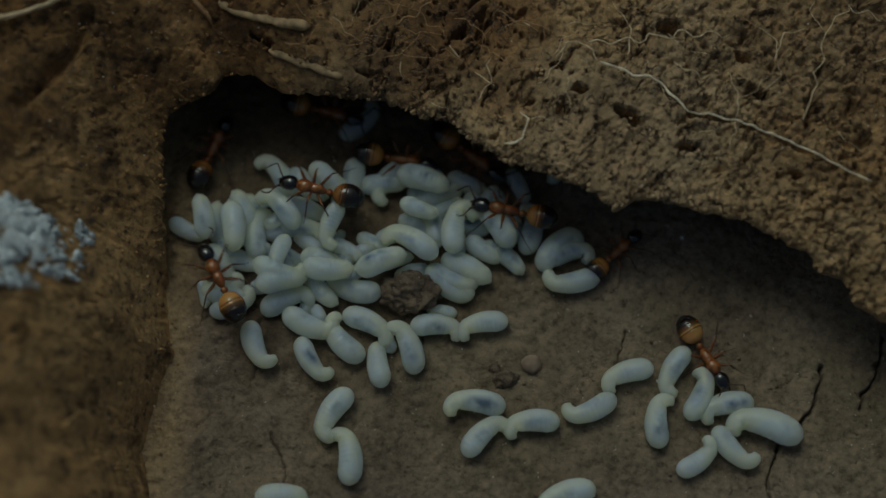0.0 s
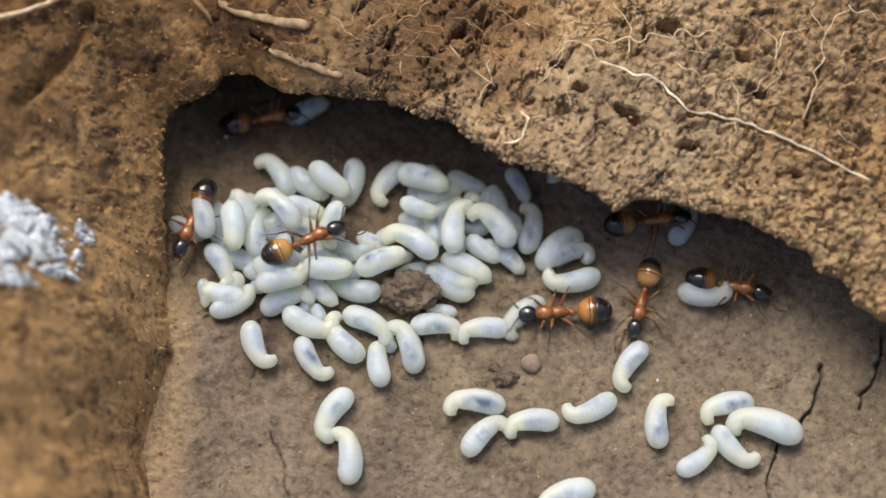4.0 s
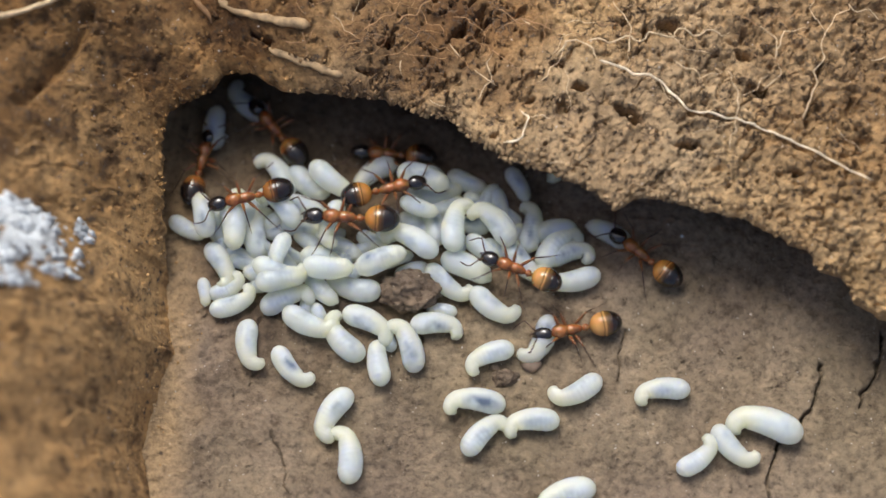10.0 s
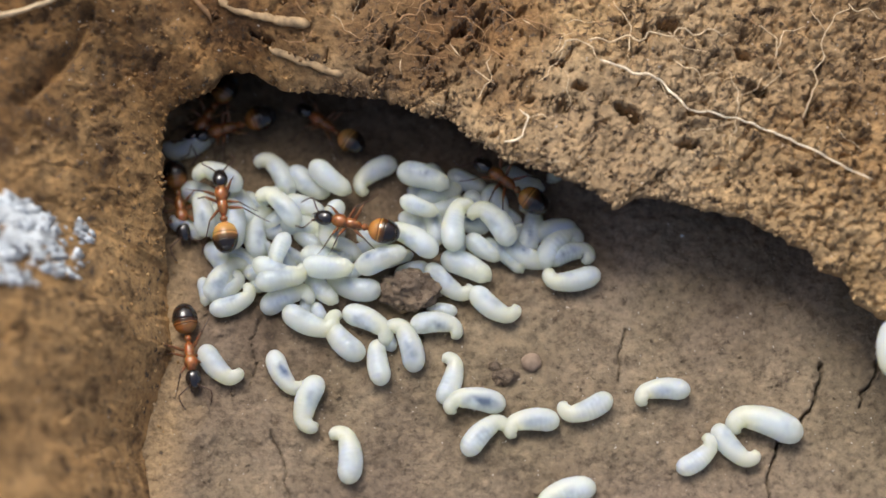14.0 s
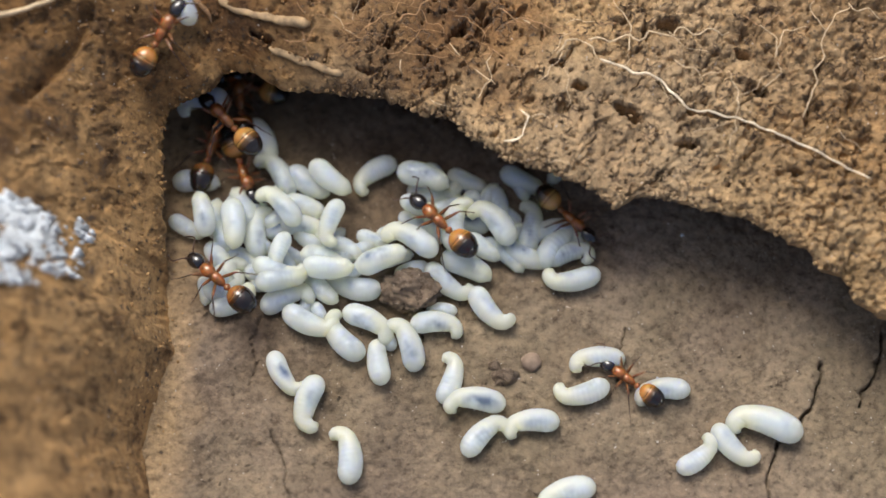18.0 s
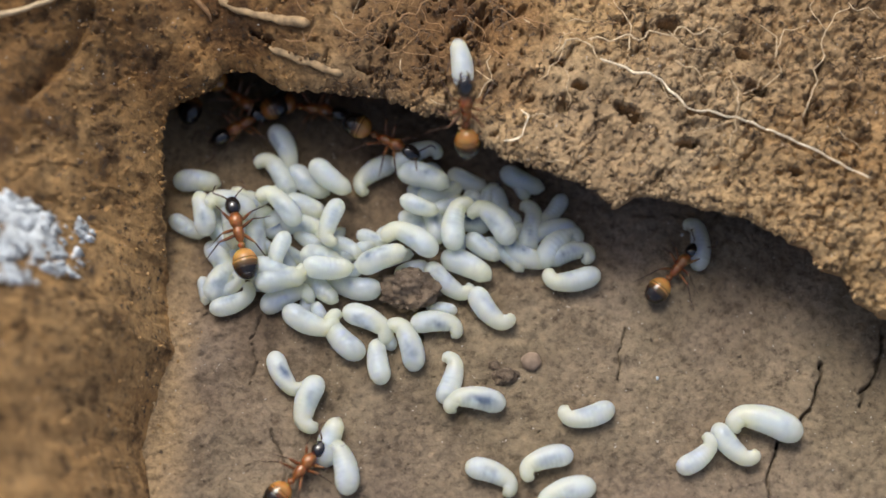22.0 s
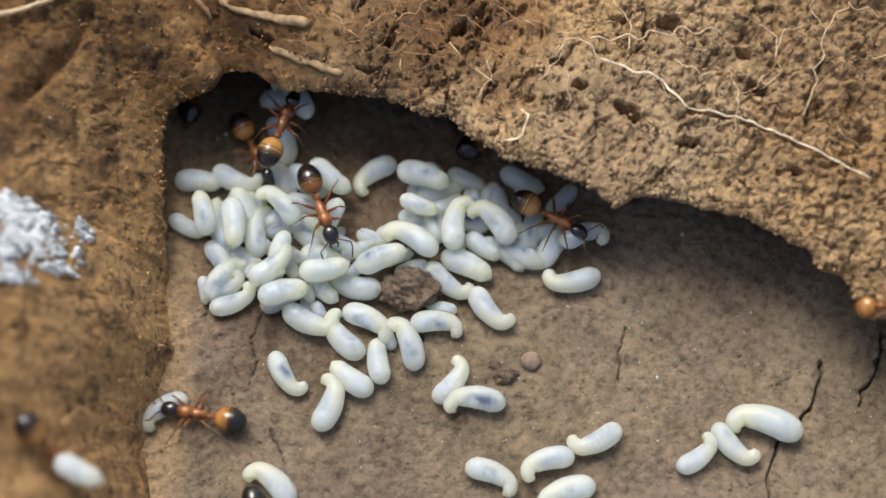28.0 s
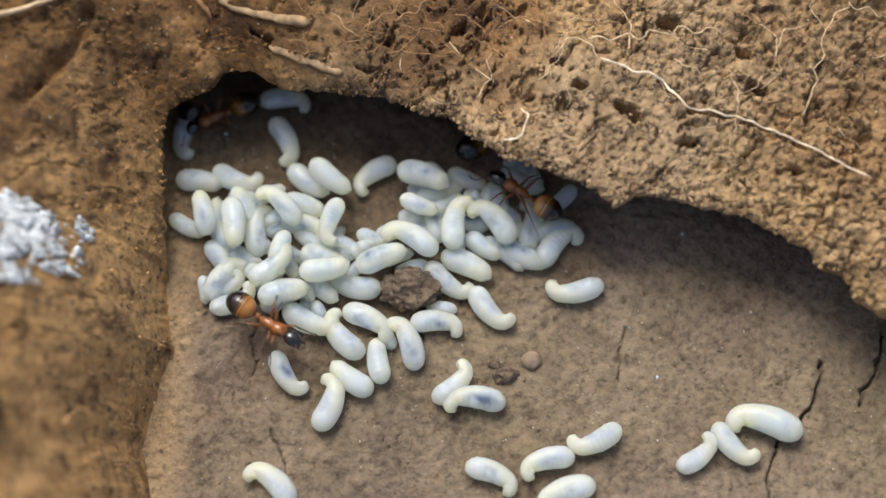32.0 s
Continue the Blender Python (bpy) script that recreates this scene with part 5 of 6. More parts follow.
    ant_6_way = go(ant_6,
        (0, 5.90, 2.46, 2.03, 168, 0), (0.5, 2.75, 0.55, 2.16, 199, 0), (1, -1.70, -3.30, 2.25, 204, 0), (1.5, -5.19, -4.04, 2.25, 236, 0), (2, -6.85, -9.26, 2.12, 249, 0),
        (2.5, -7.57, -14.75, 0.15, 249, 0), (3, -14.67, -20.34, 0.29, 210, 0), (3.4, -19.01, -23.14, 0.27, 210, 0), (4, -20.65, -27.44, 0.24, 226, 0), (5.5, -23.92, -28.25, 4.96, 190, 27),
        (7, -27.20, -29.07, 9.69, 154, 55), (10, -35.10, -27.35, 21.66, 141, 42), (12.67, -36.23, -22.06, 21.55, 192, 24), (15.33, -37.37, -16.77, 21.45, 243, 6), (18, -38.50, -11.47, 21.35, 294, -12),
        (18.4, -36.42, -13.73, 20.00, 315, -28), (18.6, -33.36, -16.83, 17.25, 318, -38), (18.8, -29.81, -19.74, 13.07, 319, -42), (19, -25.48, -21.61, 6.46, 330, -55), (19.25, -20.66, -24.22, 0.30, 321, 0),
        (19.8, -14.81, -26.93, 0.29, 348, 0), (20, -13.07, -26.60, 0.29, 395, 0), (20.2, -11.34, -26.26, 0.30, 443, 0), (20.5, -11.46, -20.80, 0.31, 448, 0), (21, -12.92, -17.33, 0.30, 459, 0),
        (21.25, -12.39, -17.74, 0.30, 428, 0), (21.5, -11.87, -18.15, 0.30, 397, 0), (22, -11.76, -19.66, 0.31, 409, 0), (22.25, -14.26, -19.54, 0.27, 462, 0), (22.5, -16.76, -19.42, 0.24, 515, 0),
        (23, -22.12, -17.53, 0.07, 497, 0), (23.25, -20.36, -16.84, 0.12, 446, 0), (23.5, -18.60, -16.15, 0.17, 395, 0), (24, -15.76, -9.94, 0.60, 398, 0), (24.5, -13.78, -9.78, 2.11, 381, 0),
        (25, -12.82, -10.40, 0.84, 356, 0), (25.5, -11.75, -10.29, 1.31, 365, 0), (25.83, -10.99, -10.75, 0.91, 327, 0), (26.17, -10.23, -11.20, 0.52, 288, 0), (26.5, -9.48, -11.66, 0.12, 250, 0),
        (27, -10.59, -14.46, 0.21, 211, 0), (27.5, -11.70, -17.26, 0.30, 173, 0), (28, -19.69, -14.76, 0.13, 169, 0), (28.5, -23.98, -15.30, 1.59, 186, 53), (29, -27.59, -19.24, 9.30, 194, 55),
        (29.5, -31.81, -17.86, 15.47, 187, 52), (30, -35.76, -17.91, 19.67, 176, 41), (32, -35.76, -17.93, 19.67, 176, 41))
    ant_7_way = go(ant_7,
        (0, 14.42, -0.60, -0.01, 42, 0), (0.5, 18.01, -1.44, 0.11, -4, 0), (1, 24.52, -5.14, -0.24, -39, 0), (1.5, 30.30, -7.93, -0.25, -48, 0), (2, 32.29, -11.61, -0.24, -58, 0),
        (2.5, 36.04, -15.64, -0.08, -52, 0), (3, 41.12, -18.46, -0.07, -39, 0), (8, 41.73, -15.62, 1.22, -85, -28), (13, 42.34, -12.77, 2.52, -132, -55), (14, 37.78, -8.32, 6.98, -136, -55),
        (14.5, 35.68, -7.25, -0.21, -122, 0), (15.5, 29.55, -8.82, -0.27, -151, 0), (16.5, 22.44, -10.65, -0.23, -138, 0), (17, 19.42, -12.47, 0.02, -145, 0), (17.5, 17.19, -12.91, 0.17, -190, 0),
        (18, 15.43, -11.84, 0.23, -217, 0), (18.5, 12.74, -10.18, 0.20, -186, 0), (19, 10.64, -10.48, 0.14, -171, 0), (19.25, 8.92, -12.36, 0.17, -142, 0), (19.5, 7.21, -14.24, 0.20, -114, 0),
        (20, 8.18, -22.38, 0.16, -95, 0), (20.5, 8.70, -28.26, 0.10, -88, 0), (32, 8.70, -28.34, 0.10, -88, 0))
    ant_8_way = go(ant_8,
        (0, 21.63, -9.22, -0.16, -60, 0), (0.5, 21.25, -8.08, -0.12, -60, 0), (1, 21.06, -7.43, -0.10, -60, 0), (1.5, 20.91, -7.73, -0.09, -47, 0), (2, 21.24, -6.35, -0.10, -23, 0),
        (2.5, 19.87, -6.92, 0.01, -29, 0), (3, 18.90, -4.19, 0.11, -58, 0), (3.25, 17.56, -3.71, 0.15, -111, 0), (3.5, 16.22, -3.23, 0.18, -165, 0), (3.83, 16.46, -4.13, 0.19, -126, 0),
        (4.17, 16.71, -5.02, 0.20, -86, 0), (4.5, 16.95, -5.91, 0.22, -47, 0), (5.5, 24.22, -9.30, -0.32, -69, 0), (5.75, 23.92, -7.21, -0.27, -117, 0), (6, 23.62, -5.12, -0.22, -165, 0),
        (6.5, 20.99, -5.61, -0.06, -153, 0), (7, 22.45, -7.65, -0.21, -135, 0), (7.5, 19.67, -5.78, 0.05, -184, 0), (8, 16.31, -3.84, 0.20, -203, 0), (8.5, 14.53, -4.36, 0.19, -177, 0),
        (9, 13.82, -4.41, 0.17, -166, 0), (9.5, 8.90, -3.23, 2.31, -188, 0), (10, 6.37, -2.89, 2.34, -202, 0), (10.5, 2.85, -1.49, 2.31, -205, 0), (11, 0.75, -0.22, 2.20, -212, 0),
        (11.5, -1.72, 1.91, 2.12, -203, 0), (12, -2.36, 2.57, 2.12, -201, 0), (13, -4.57, 4.40, 2.15, -228, 0), (13.5, -7.45, 8.57, -0.21, -229, 0), (14, -9.74, 10.73, -0.23, -216, 0),
        (14.5, -11.38, 11.04, -0.23, -192, 0), (16.5, -11.23, 12.07, -0.24, -198, 0), (17, -12.44, 12.86, -0.25, -202, 0), (18, -16.84, 14.55, -0.23, -198, 0), (19, -21.97, 14.88, -0.09, -171, 0),
        (19.17, -21.86, 14.22, -0.08, -226, 0), (19.33, -21.75, 13.55, -0.06, -280, 0), (19.5, -21.64, 12.88, -0.05, -334, 0), (20, -19.10, 13.31, -0.13, -335, 0), (21, -19.37, 13.83, -0.15, -327, 0),
        (21.5, -15.95, 17.36, -0.34, -345, 0), (22.5, -6.57, 15.94, -0.17, -378, 0), (23.5, 1.51, 10.88, -0.04, -403, 0), (24, 4.43, 3.96, 2.01, -367, 0), (25, 11.04, 2.74, 0.07, -388, 0),
        (25.5, 8.99, 0.92, 2.08, -397, 0), (27.5, 8.66, 1.85, 1.87, -386, 0), (28, 9.03, 1.86, 1.67, -390, 0), (28.5, 8.35, 3.02, 1.35, -385, 0), (29, 7.21, 4.61, 0.77, -372, 0),
        (30, 5.65, 4.83, 1.20, -356, 0), (30.5, 8.39, 3.83, 0.81, -332, 0), (30.75, 8.32, 2.35, 1.45, -295, 0), (31, 8.26, 0.87, 2.09, -257, 0), (31.5, 8.34, 2.83, 1.48, -237, 0),
        (32, 6.82, 3.88, 1.46, -214, 0))
    ant_9_way = go(ant_9,
        (0, -18.34, -3.80, 2.33, 117, 0), (0.25, -21.42, -2.79, 2.22, 155, 0), (0.5, -27.46, -4.43, 9.46, 183, 55), (0.58, -27.85, -3.79, 9.75, 134, 20), (0.67, -28.25, -3.14, 10.04, 85, -16),
        (0.75, -28.64, -2.50, 10.34, 36, -51), (1, -24.71, 3.37, 6.55, 27, -55), (1.5, -21.24, 0.25, 1.90, -26, 0), (2, -18.89, -1.80, 2.27, -21, 0), (2.5, -18.44, -1.37, 2.27, -6, 0),
        (3, -16.51, -1.39, 2.32, 17, 0), (3.5, -14.50, -1.24, 2.38, 24, 0), (4.5, -7.24, 1.09, 2.23, 23, 0), (5.5, -0.31, 2.70, 2.08, -7, 0), (6, -0.50, 2.42, 2.09, -5, 0),
        (7, 2.93, -1.19, 2.29, -40, 0), (7.5, 12.94, -6.68, 0.20, -23, 0), (8, 16.47, -9.79, 0.22, -29, 0), (8.5, 16.17, -12.12, 0.21, -43, 0), (9, 17.04, -12.47, 0.18, -53, 0),
        (9.5, 12.99, -9.13, 0.21, -88, 0), (9.75, 12.03, -8.23, 0.18, -129, 0), (10, 11.06, -7.33, 0.14, -170, 0), (10.5, 5.42, -8.24, 0.19, -175, 0), (11, 1.63, -10.47, 0.19, -171, 0),
        (11.5, -5.65, -10.82, 0.14, -180, 0), (12, -8.96, -10.77, 0.11, -196, 0), (12.5, -12.16, -8.69, 2.44, -210, 0), (13, -16.45, -5.92, 2.44, -239, 0), (13.5, -18.48, -2.00, 2.28, -264, 0),
        (14, -18.34, 2.34, 2.22, -263, 0), (14.5, -17.31, 4.69, 1.47, -284, 0), (15.5, -18.76, 7.08, -0.07, -235, 0), (16, -19.48, 8.13, 1.44, -264, 0), (16.5, -20.21, 9.19, 2.95, -294, 0),
        (17, -19.64, 9.78, 6.95, -284, 0), (17.5, -18.65, 10.18, 3.44, -261, 0), (18, -18.05, 9.84, 2.94, -226, 0), (18.5, -17.64, 10.40, 6.93, -232, 0), (19, -18.45, 10.10, 7.94, -198, 0),
        (19.5, -23.34, 9.18, 7.59, -180, 55), (20, -27.05, 8.45, 10.10, -189, 40), (20.5, -28.73, 9.44, 11.61, -205, 37), (20.75, -28.53, 8.47, 11.26, -165, 25), (21, -28.33, 7.50, 10.92, -125, 14),
        (21.25, -27.08, 7.08, 9.76, -82, -13), (21.5, -25.83, 6.66, 8.60, -39, -41), (21.75, -22.50, 4.24, -0.16, -34, 0), (21.83, -20.62, 2.79, 0.65, 12, 0), (21.92, -18.74, 1.34, 1.47, 58, 0),
        (22, -16.86, -0.11, 2.28, 104, 0), (22.5, -18.98, 0.65, 2.23, 97, 0), (23, -19.78, 2.29, 1.94, 95, 0), (23.5, -19.76, 6.02, 0.94, 63, 0), (24, -19.75, 9.76, -0.05, 31, 0),
        (25, -18.08, 9.89, -0.06, 33, 0), (25.5, -18.83, 9.18, -0.06, 23, 0), (27.5, -14.27, 10.29, -0.16, 46, 0), (28, -13.64, 9.36, 2.84, 69, 0), (28.5, -13.40, 9.51, 5.83, 80, 0),
        (29, -13.53, 10.54, 8.31, 62, 0), (29.5, -10.96, 13.21, 10.54, 51, 25), (30, -9.72, 18.04, 12.53, 87, 17), (30.5, -9.40, 22.23, 13.50, 90, 12), (32, -9.40, 22.22, 13.50, 90, 12))
    ant_10_way = go(ant_10,
        (0, -8.09, 18.91, -0.21, 40, 0), (5.3, -7.81, 16.69, -0.20, -12, 0), (5.45, -7.66, 14.70, -0.21, -44, 0), (5.6, -7.51, 12.72, -0.22, -76, 0), (5.8, -7.05, 6.95, 0.99, -26, 0),
        (6, -6.59, 1.18, 2.21, 25, 0), (6.5, -7.47, 0.81, 2.24, 19, 0), (7, -6.00, 1.64, 2.19, 33, 0), (7.5, -5.84, 1.81, 2.18, 31, 0), (8, -5.84, 2.06, 2.18, 33, 0),
        (8.5, -6.91, 2.79, 2.21, 65, 0), (9, -7.30, 3.66, 2.21, 84, 0), (9.5, -9.86, 7.95, -0.16, 126, 0), (10, -14.27, 10.33, -0.16, 129, 0), (10.5, -12.58, 10.42, -0.21, 132, 0),
        (11, -13.47, 10.33, -0.19, 111, 0), (12, -15.69, 10.84, -0.12, 149, 0), (12.5, -14.04, 10.90, -0.18, 131, 0), (13, -12.55, 10.31, -0.21, 106, 0), (13.5, -15.02, 11.01, -0.15, 149, 0),
        (14, -18.08, 10.66, -0.06, 198, 0), (14.25, -17.85, 11.65, -0.10, 170, 0), (14.5, -17.62, 12.64, -0.13, 143, 0), (16.5, -15.53, 11.82, -0.15, 127, 0), (16.75, -16.49, 11.56, -0.12, 155, 0),
        (17, -17.45, 11.29, -0.08, 183, 0), (17.5, -17.48, 12.05, -0.11, 141, 0), (18, -17.50, 12.80, -0.13, 99, 0), (19, -18.37, 16.29, -0.27, 109, 0), (21.4, -13.95, 16.29, -0.32, 133, 0),
        (21.7, -15.27, 13.71, -0.21, 172, 0), (22, -16.59, 11.13, -0.10, 211, 0), (22.5, -15.83, 13.58, -0.21, 165, 0), (23, -13.46, 16.27, -0.32, 160, 0), (23.25, -12.15, 14.94, -0.30, 205, 0),
        (23.5, -10.84, 13.61, -0.28, 250, 0), (23.75, -9.53, 12.28, -0.26, 295, 0), (24, -8.22, 10.95, -0.23, 340, 0), (25, 2.22, 7.93, -0.15, 341, 0), (25.6, 4.65, 9.84, -0.08, 388, 0),
        (32, 4.65, 9.78, -0.09, 388, 0))
    ant_11_way = go(ant_11,
        (0, -12.55, 19.50, -0.33, 170, 0), (6.4, -8.07, 17.48, -0.21, 209, 0), (7, -8.97, 12.71, -0.23, 180, 0), (7.5, -14.85, 5.60, 1.43, 199, 0), (8, -15.37, 3.45, 2.27, 205, 0),
        (8.5, -15.78, 3.60, 2.26, 199, 0), (9, -15.96, 3.14, 2.26, 208, 0), (9.5, -15.93, 4.42, 2.18, 202, 0), (10, -16.13, 3.55, 2.25, 193, 0), (10.5, -17.64, 2.50, 2.23, 219, 0),
        (11, -20.51, -3.19, 2.27, 224, 0), (11.5, -22.77, -5.56, 0.11, 241, 42), (12, -22.64, -10.25, 1.94, 226, 39), (12.5, -23.47, -15.90, -0.02, 220, 0), (12.75, -26.14, -17.36, 5.59, 189, 27),
        (13, -28.81, -18.81, 11.20, 158, 55), (13.5, -32.57, -18.71, 16.45, 164, 48), (14, -36.02, -18.80, 19.98, 173, 41), (32, -36.01, -18.93, 19.98, 173, 41))
    ant_12_way = go(ant_12,
        (0, -22.58, 17.79, -0.12, -168, 0), (10.4, -20.10, 16.89, -0.23, -138, 0), (11, -18.92, 13.67, -0.15, -122, 0), (12, -18.69, 13.39, -0.14, -122, 0), (13, -22.51, 6.09, -0.13, -82, 0),
        (13.5, -23.06, -0.49, 0.03, -80, -41), (14, -21.00, -8.90, 0.05, -80, 0), (14.5, -20.13, -9.08, 0.08, -39, 0), (15, -18.81, -8.71, 1.21, 2, 0), (15.5, -17.49, -8.33, 2.34, 43, 0),
        (16.5, -15.45, -5.25, 2.45, 70, 0), (17, -17.18, -1.67, 2.30, 93, 0), (17.5, -17.81, -2.53, 2.31, 115, 0), (18, -18.34, -3.96, 2.33, 139, 0), (18.5, -20.59, -0.30, 2.22, 110, 0),
        (19, -21.43, 5.15, -0.13, 79, 0), (20, -21.12, 7.68, -0.08, 73, 0), (20.5, -20.04, 9.22, -0.05, 33, 0), (21, -19.69, 9.55, -0.05, 11, 0), (21.5, -20.58, 12.08, -0.08, 47, 0),
        (22, -21.47, 14.60, -0.11, 83, 0), (32, -21.47, 14.51, -0.10, 83, 0))
    ant_13_way = go(ant_13,
        (0, -33.20, 25.68, 18.96, -63, -19), (16.5, -31.70, 22.26, 17.52, -58, -23), (17, -29.83, 18.96, 15.70, -50, -26), (17.25, -28.04, 16.39, 13.79, -2, -7), (17.5, -26.24, 13.83, 11.88, 46, 12),
        (18, -22.59, 14.20, 11.59, 53, 24), (18.5, -17.79, 13.87, 10.10, 0, 2), (19, -15.03, 11.92, 8.83, -40, 0), (19.4, -12.47, 11.28, 4.77, -34, 0), (20, -9.74, 10.08, 1.28, -18, 0),
        (20.5, -9.05, 9.41, 1.78, -38, 0), (21, -8.60, 8.81, 2.00, -49, 0), (21.5, -6.88, 8.30, 1.99, -38, 0), (22, -5.15, 8.84, 1.76, -28, 0), (22.5, -1.62, 7.34, 1.79, -18, 0),
        (23, 2.32, 5.93, 1.26, -35, 0), (23.5, 6.11, 4.29, 1.44, -27, 0), (24, 12.96, 2.26, -0.21, -24, 0), (24.5, 15.03, 0.14, -0.02, -39, 0), (25, 15.90, -6.30, 0.24, -74, 0),
        (25.25, 13.20, -9.08, 0.20, -109, 0), (25.5, 10.49, -11.85, 0.16, -143, 0), (25.7, 11.60, -11.75, 0.18, -100, 0), (25.9, 12.70, -11.65, 0.20, -57, 0), (26.1, 13.80, -11.55, 0.22, -14, 0),
        (26.3, 14.91, -11.45, 0.24, 29, 0), (27, 24.27, -6.61, -0.28, 14, 0), (27.5, 32.29, -4.98, -0.15, 10, 0), (28, 35.94, -7.92, 8.17, -18, 55), (28.5, 41.40, -10.99, 7.57, -31, 54),
        (32, 41.40, -11.02, 7.56, -31, 54))
    ant_14_way = go(ant_14,
        (0, 4.41, 9.61, -0.09, -23, 0), (1.5, 8.49, 6.82, -0.27, -34, 0), (2, 11.91, 3.11, -0.26, -37, 0), (2.5, 15.28, 0.50, -0.03, -28, 0), (3, 19.61, -1.23, 0.07, -26, 0),
        (3.5, 24.00, -3.43, -0.16, -4, 0), (4.5, 23.69, -3.34, -0.16, -19, 0), (5.5, 21.57, -2.92, -0.05, -2, 0), (6, 26.50, -2.88, -0.11, -16, 0), (6.25, 26.80, -4.58, -0.19, -45, 0),
        (6.5, 27.10, -6.29, -0.27, -75, 0), (7, 33.41, -8.01, -0.24, -24, 0), (7.5, 37.94, -9.23, -0.24, -19, 0), (8, 42.50, -13.40, 2.97, -25, 52), (32, 42.83, -13.31, 5.87, -25, 52))
    ant_15_way = go(ant_15,
        (0, 42.61, -13.01, 5.94, 144, -52), (2.05, 42.04, -10.60, -0.26, 142, 0), (2.5, 27.18, -4.54, -0.19, 158, 0), (3, 25.00, -1.19, -0.01, 140, 0), (3.5, 22.33, 1.68, 0.15, 169, 0),
        (4, 17.10, 5.17, -0.06, 172, 0), (5, 12.41, 9.60, -0.23, 152, 0), (8.07, 10.78, 9.74, -0.20, 195, 0), (11.15, 9.14, 9.89, -0.17, 239, 0), (14.23, 7.51, 10.04, -0.14, 283, 0),
        (17.3, 5.87, 10.18, -0.11, 327, 0), (18, 10.45, 2.42, 0.58, 315, 0), (18.5, 13.41, 1.23, -0.15, 309, 0), (19, 15.55, -4.97, 0.22, 289, 0), (19.5, 16.07, -7.66, 0.24, 298, 0),
        (20, 17.49, -8.74, 0.17, 307, 0), (20.5, 15.02, -7.55, 0.25, 276, 0), (20.75, 13.87, -6.82, 0.21, 239, 0), (21, 12.72, -6.08, 0.18, 202, 0), (21.25, 13.97, -5.60, 0.20, 255, 0),
        (21.5, 15.21, -5.12, 0.22, 307, 0), (21.75, 17.29, -3.78, 0.15, 358, 0), (22, 19.37, -2.44, 0.08, 409, 0), (22.5, 23.71, -2.92, -0.14, 357, 0), (23, 28.17, -4.55, -0.17, 347, 0),
        (23.5, 33.22, -6.11, -0.19, 345, 0), (24, 38.90, -8.90, -0.23, 329, 0), (24.6, 42.19, -13.01, 2.35, 326, 51), (32, 42.18, -13.07, 2.35, 326, 51))
    ant_16_way = go(ant_16,
        (0, -12.24, -30.95, 0.23, 107, 0), (22.6, -12.31, -27.85, 0.29, 105, 0), (23, -13.06, -24.94, 0.33, 110, 0), (23.5, -14.52, -21.52, 0.31, 140, 0), (24, -17.19, -18.78, 0.22, 151, 0),
        (24.5, -21.63, -18.01, 0.11, 168, 0), (25, -25.76, -17.89, 5.25, 179, 55), (25.5, -29.28, -17.85, 11.85, 167, 55), (26, -32.99, -17.42, 16.87, 170, 48), (26.8, -36.43, -17.92, 20.23, 180, 40),
        (26.88, -36.70, -18.08, 20.47, 222, 21), (26.95, -36.98, -18.24, 20.70, 264, 2), (27.03, -37.26, -18.40, 20.94, 306, -17), (27.1, -37.54, -18.56, 21.17, 347, -36), (27.5, -33.82, -19.46, 17.93, 336, -41),
        (28, -29.78, -19.71, 13.01, 319, -42), (28.5, -27.15, -22.02, 9.87, 324, -51), (29, -24.35, -25.05, 4.88, 309, -48), (29.5, -22.54, -28.23, 2.66, 293, -14), (32, -22.54, -28.25, 2.66, 293, -14))
    ant_17_way = go(ant_17,
        (0, -10.00, -31.17, 0.22, 91, 0), (24.2, -10.76, -26.97, 0.28, 98, 0), (24.6, -11.53, -22.67, 0.31, 104, 0), (25, -12.53, -19.15, 0.31, 104, 0), (25.5, -15.28, -18.98, 0.27, 141, 0),
        (25.83, -15.96, -19.14, 0.25, 86, 0), (26.17, -16.64, -19.29, 0.24, 31, 0), (26.5, -17.33, -19.45, 0.23, -23, 0), (27.5, -15.23, -20.74, 0.29, -14, 0), (27.75, -14.95, -22.40, 0.30, -45, 0),
        (28, -14.67, -24.06, 0.32, -76, 0), (28.5, -14.65, -28.56, 0.26, -85, 0), (32, -14.65, -28.59, 0.25, -85, 0))
    shift(brood_1, (0, 10.52, -0.54, 0.67, 17), (25.8, 10.51, -0.83, 0.69, 17), (26.6, 11.49, 0.10, 0.66, -28), (27.2, 31.2, ant_8_way, 50, 3.05), (31.6, 6.81, 6.56, 0.56, -39), (32, 6.81, 6.56, 0.56, -39))
    shift(brood_2, (0, -4.44, 6.11, 0.62, -126), (8.3, -4.43, 5.99, 0.63, -126), (9.5, -5.62, 6.59, 0.63, -142), (32, -5.62, 6.38, 0.63, -142))
    shift(brood_3, (0, -13.46, -3.25, 2.57, 14), (25.8, -13.45, -3.53, 2.58, 14), (27, -13.26, -4.55, 2.60, 18), (32, -13.26, -4.59, 2.60, 18))
    shift(brood_4, (0, 11.05, -2.70, 0.88, -174), (30.3, 11.05, -3.02, 0.90, -174), (31, 11.28, -3.88, 0.95, -173), (32, 11.28, -3.89, 0.95, -173))
    shift(brood_5, (0, -7.87, -18.12, 1.05, 100), (21.4, -7.87, -18.35, 1.05, 100), (22.2, -8.72, -19.39, 1.09, 113), (22.8, -10.66, -19.22, 1.17, 116), (25, -10.54, -19.31, 1.17, 114), (27, -13.68, -20.65, 1.20, 141), (32, -13.68, -20.69, 1.20, 141))
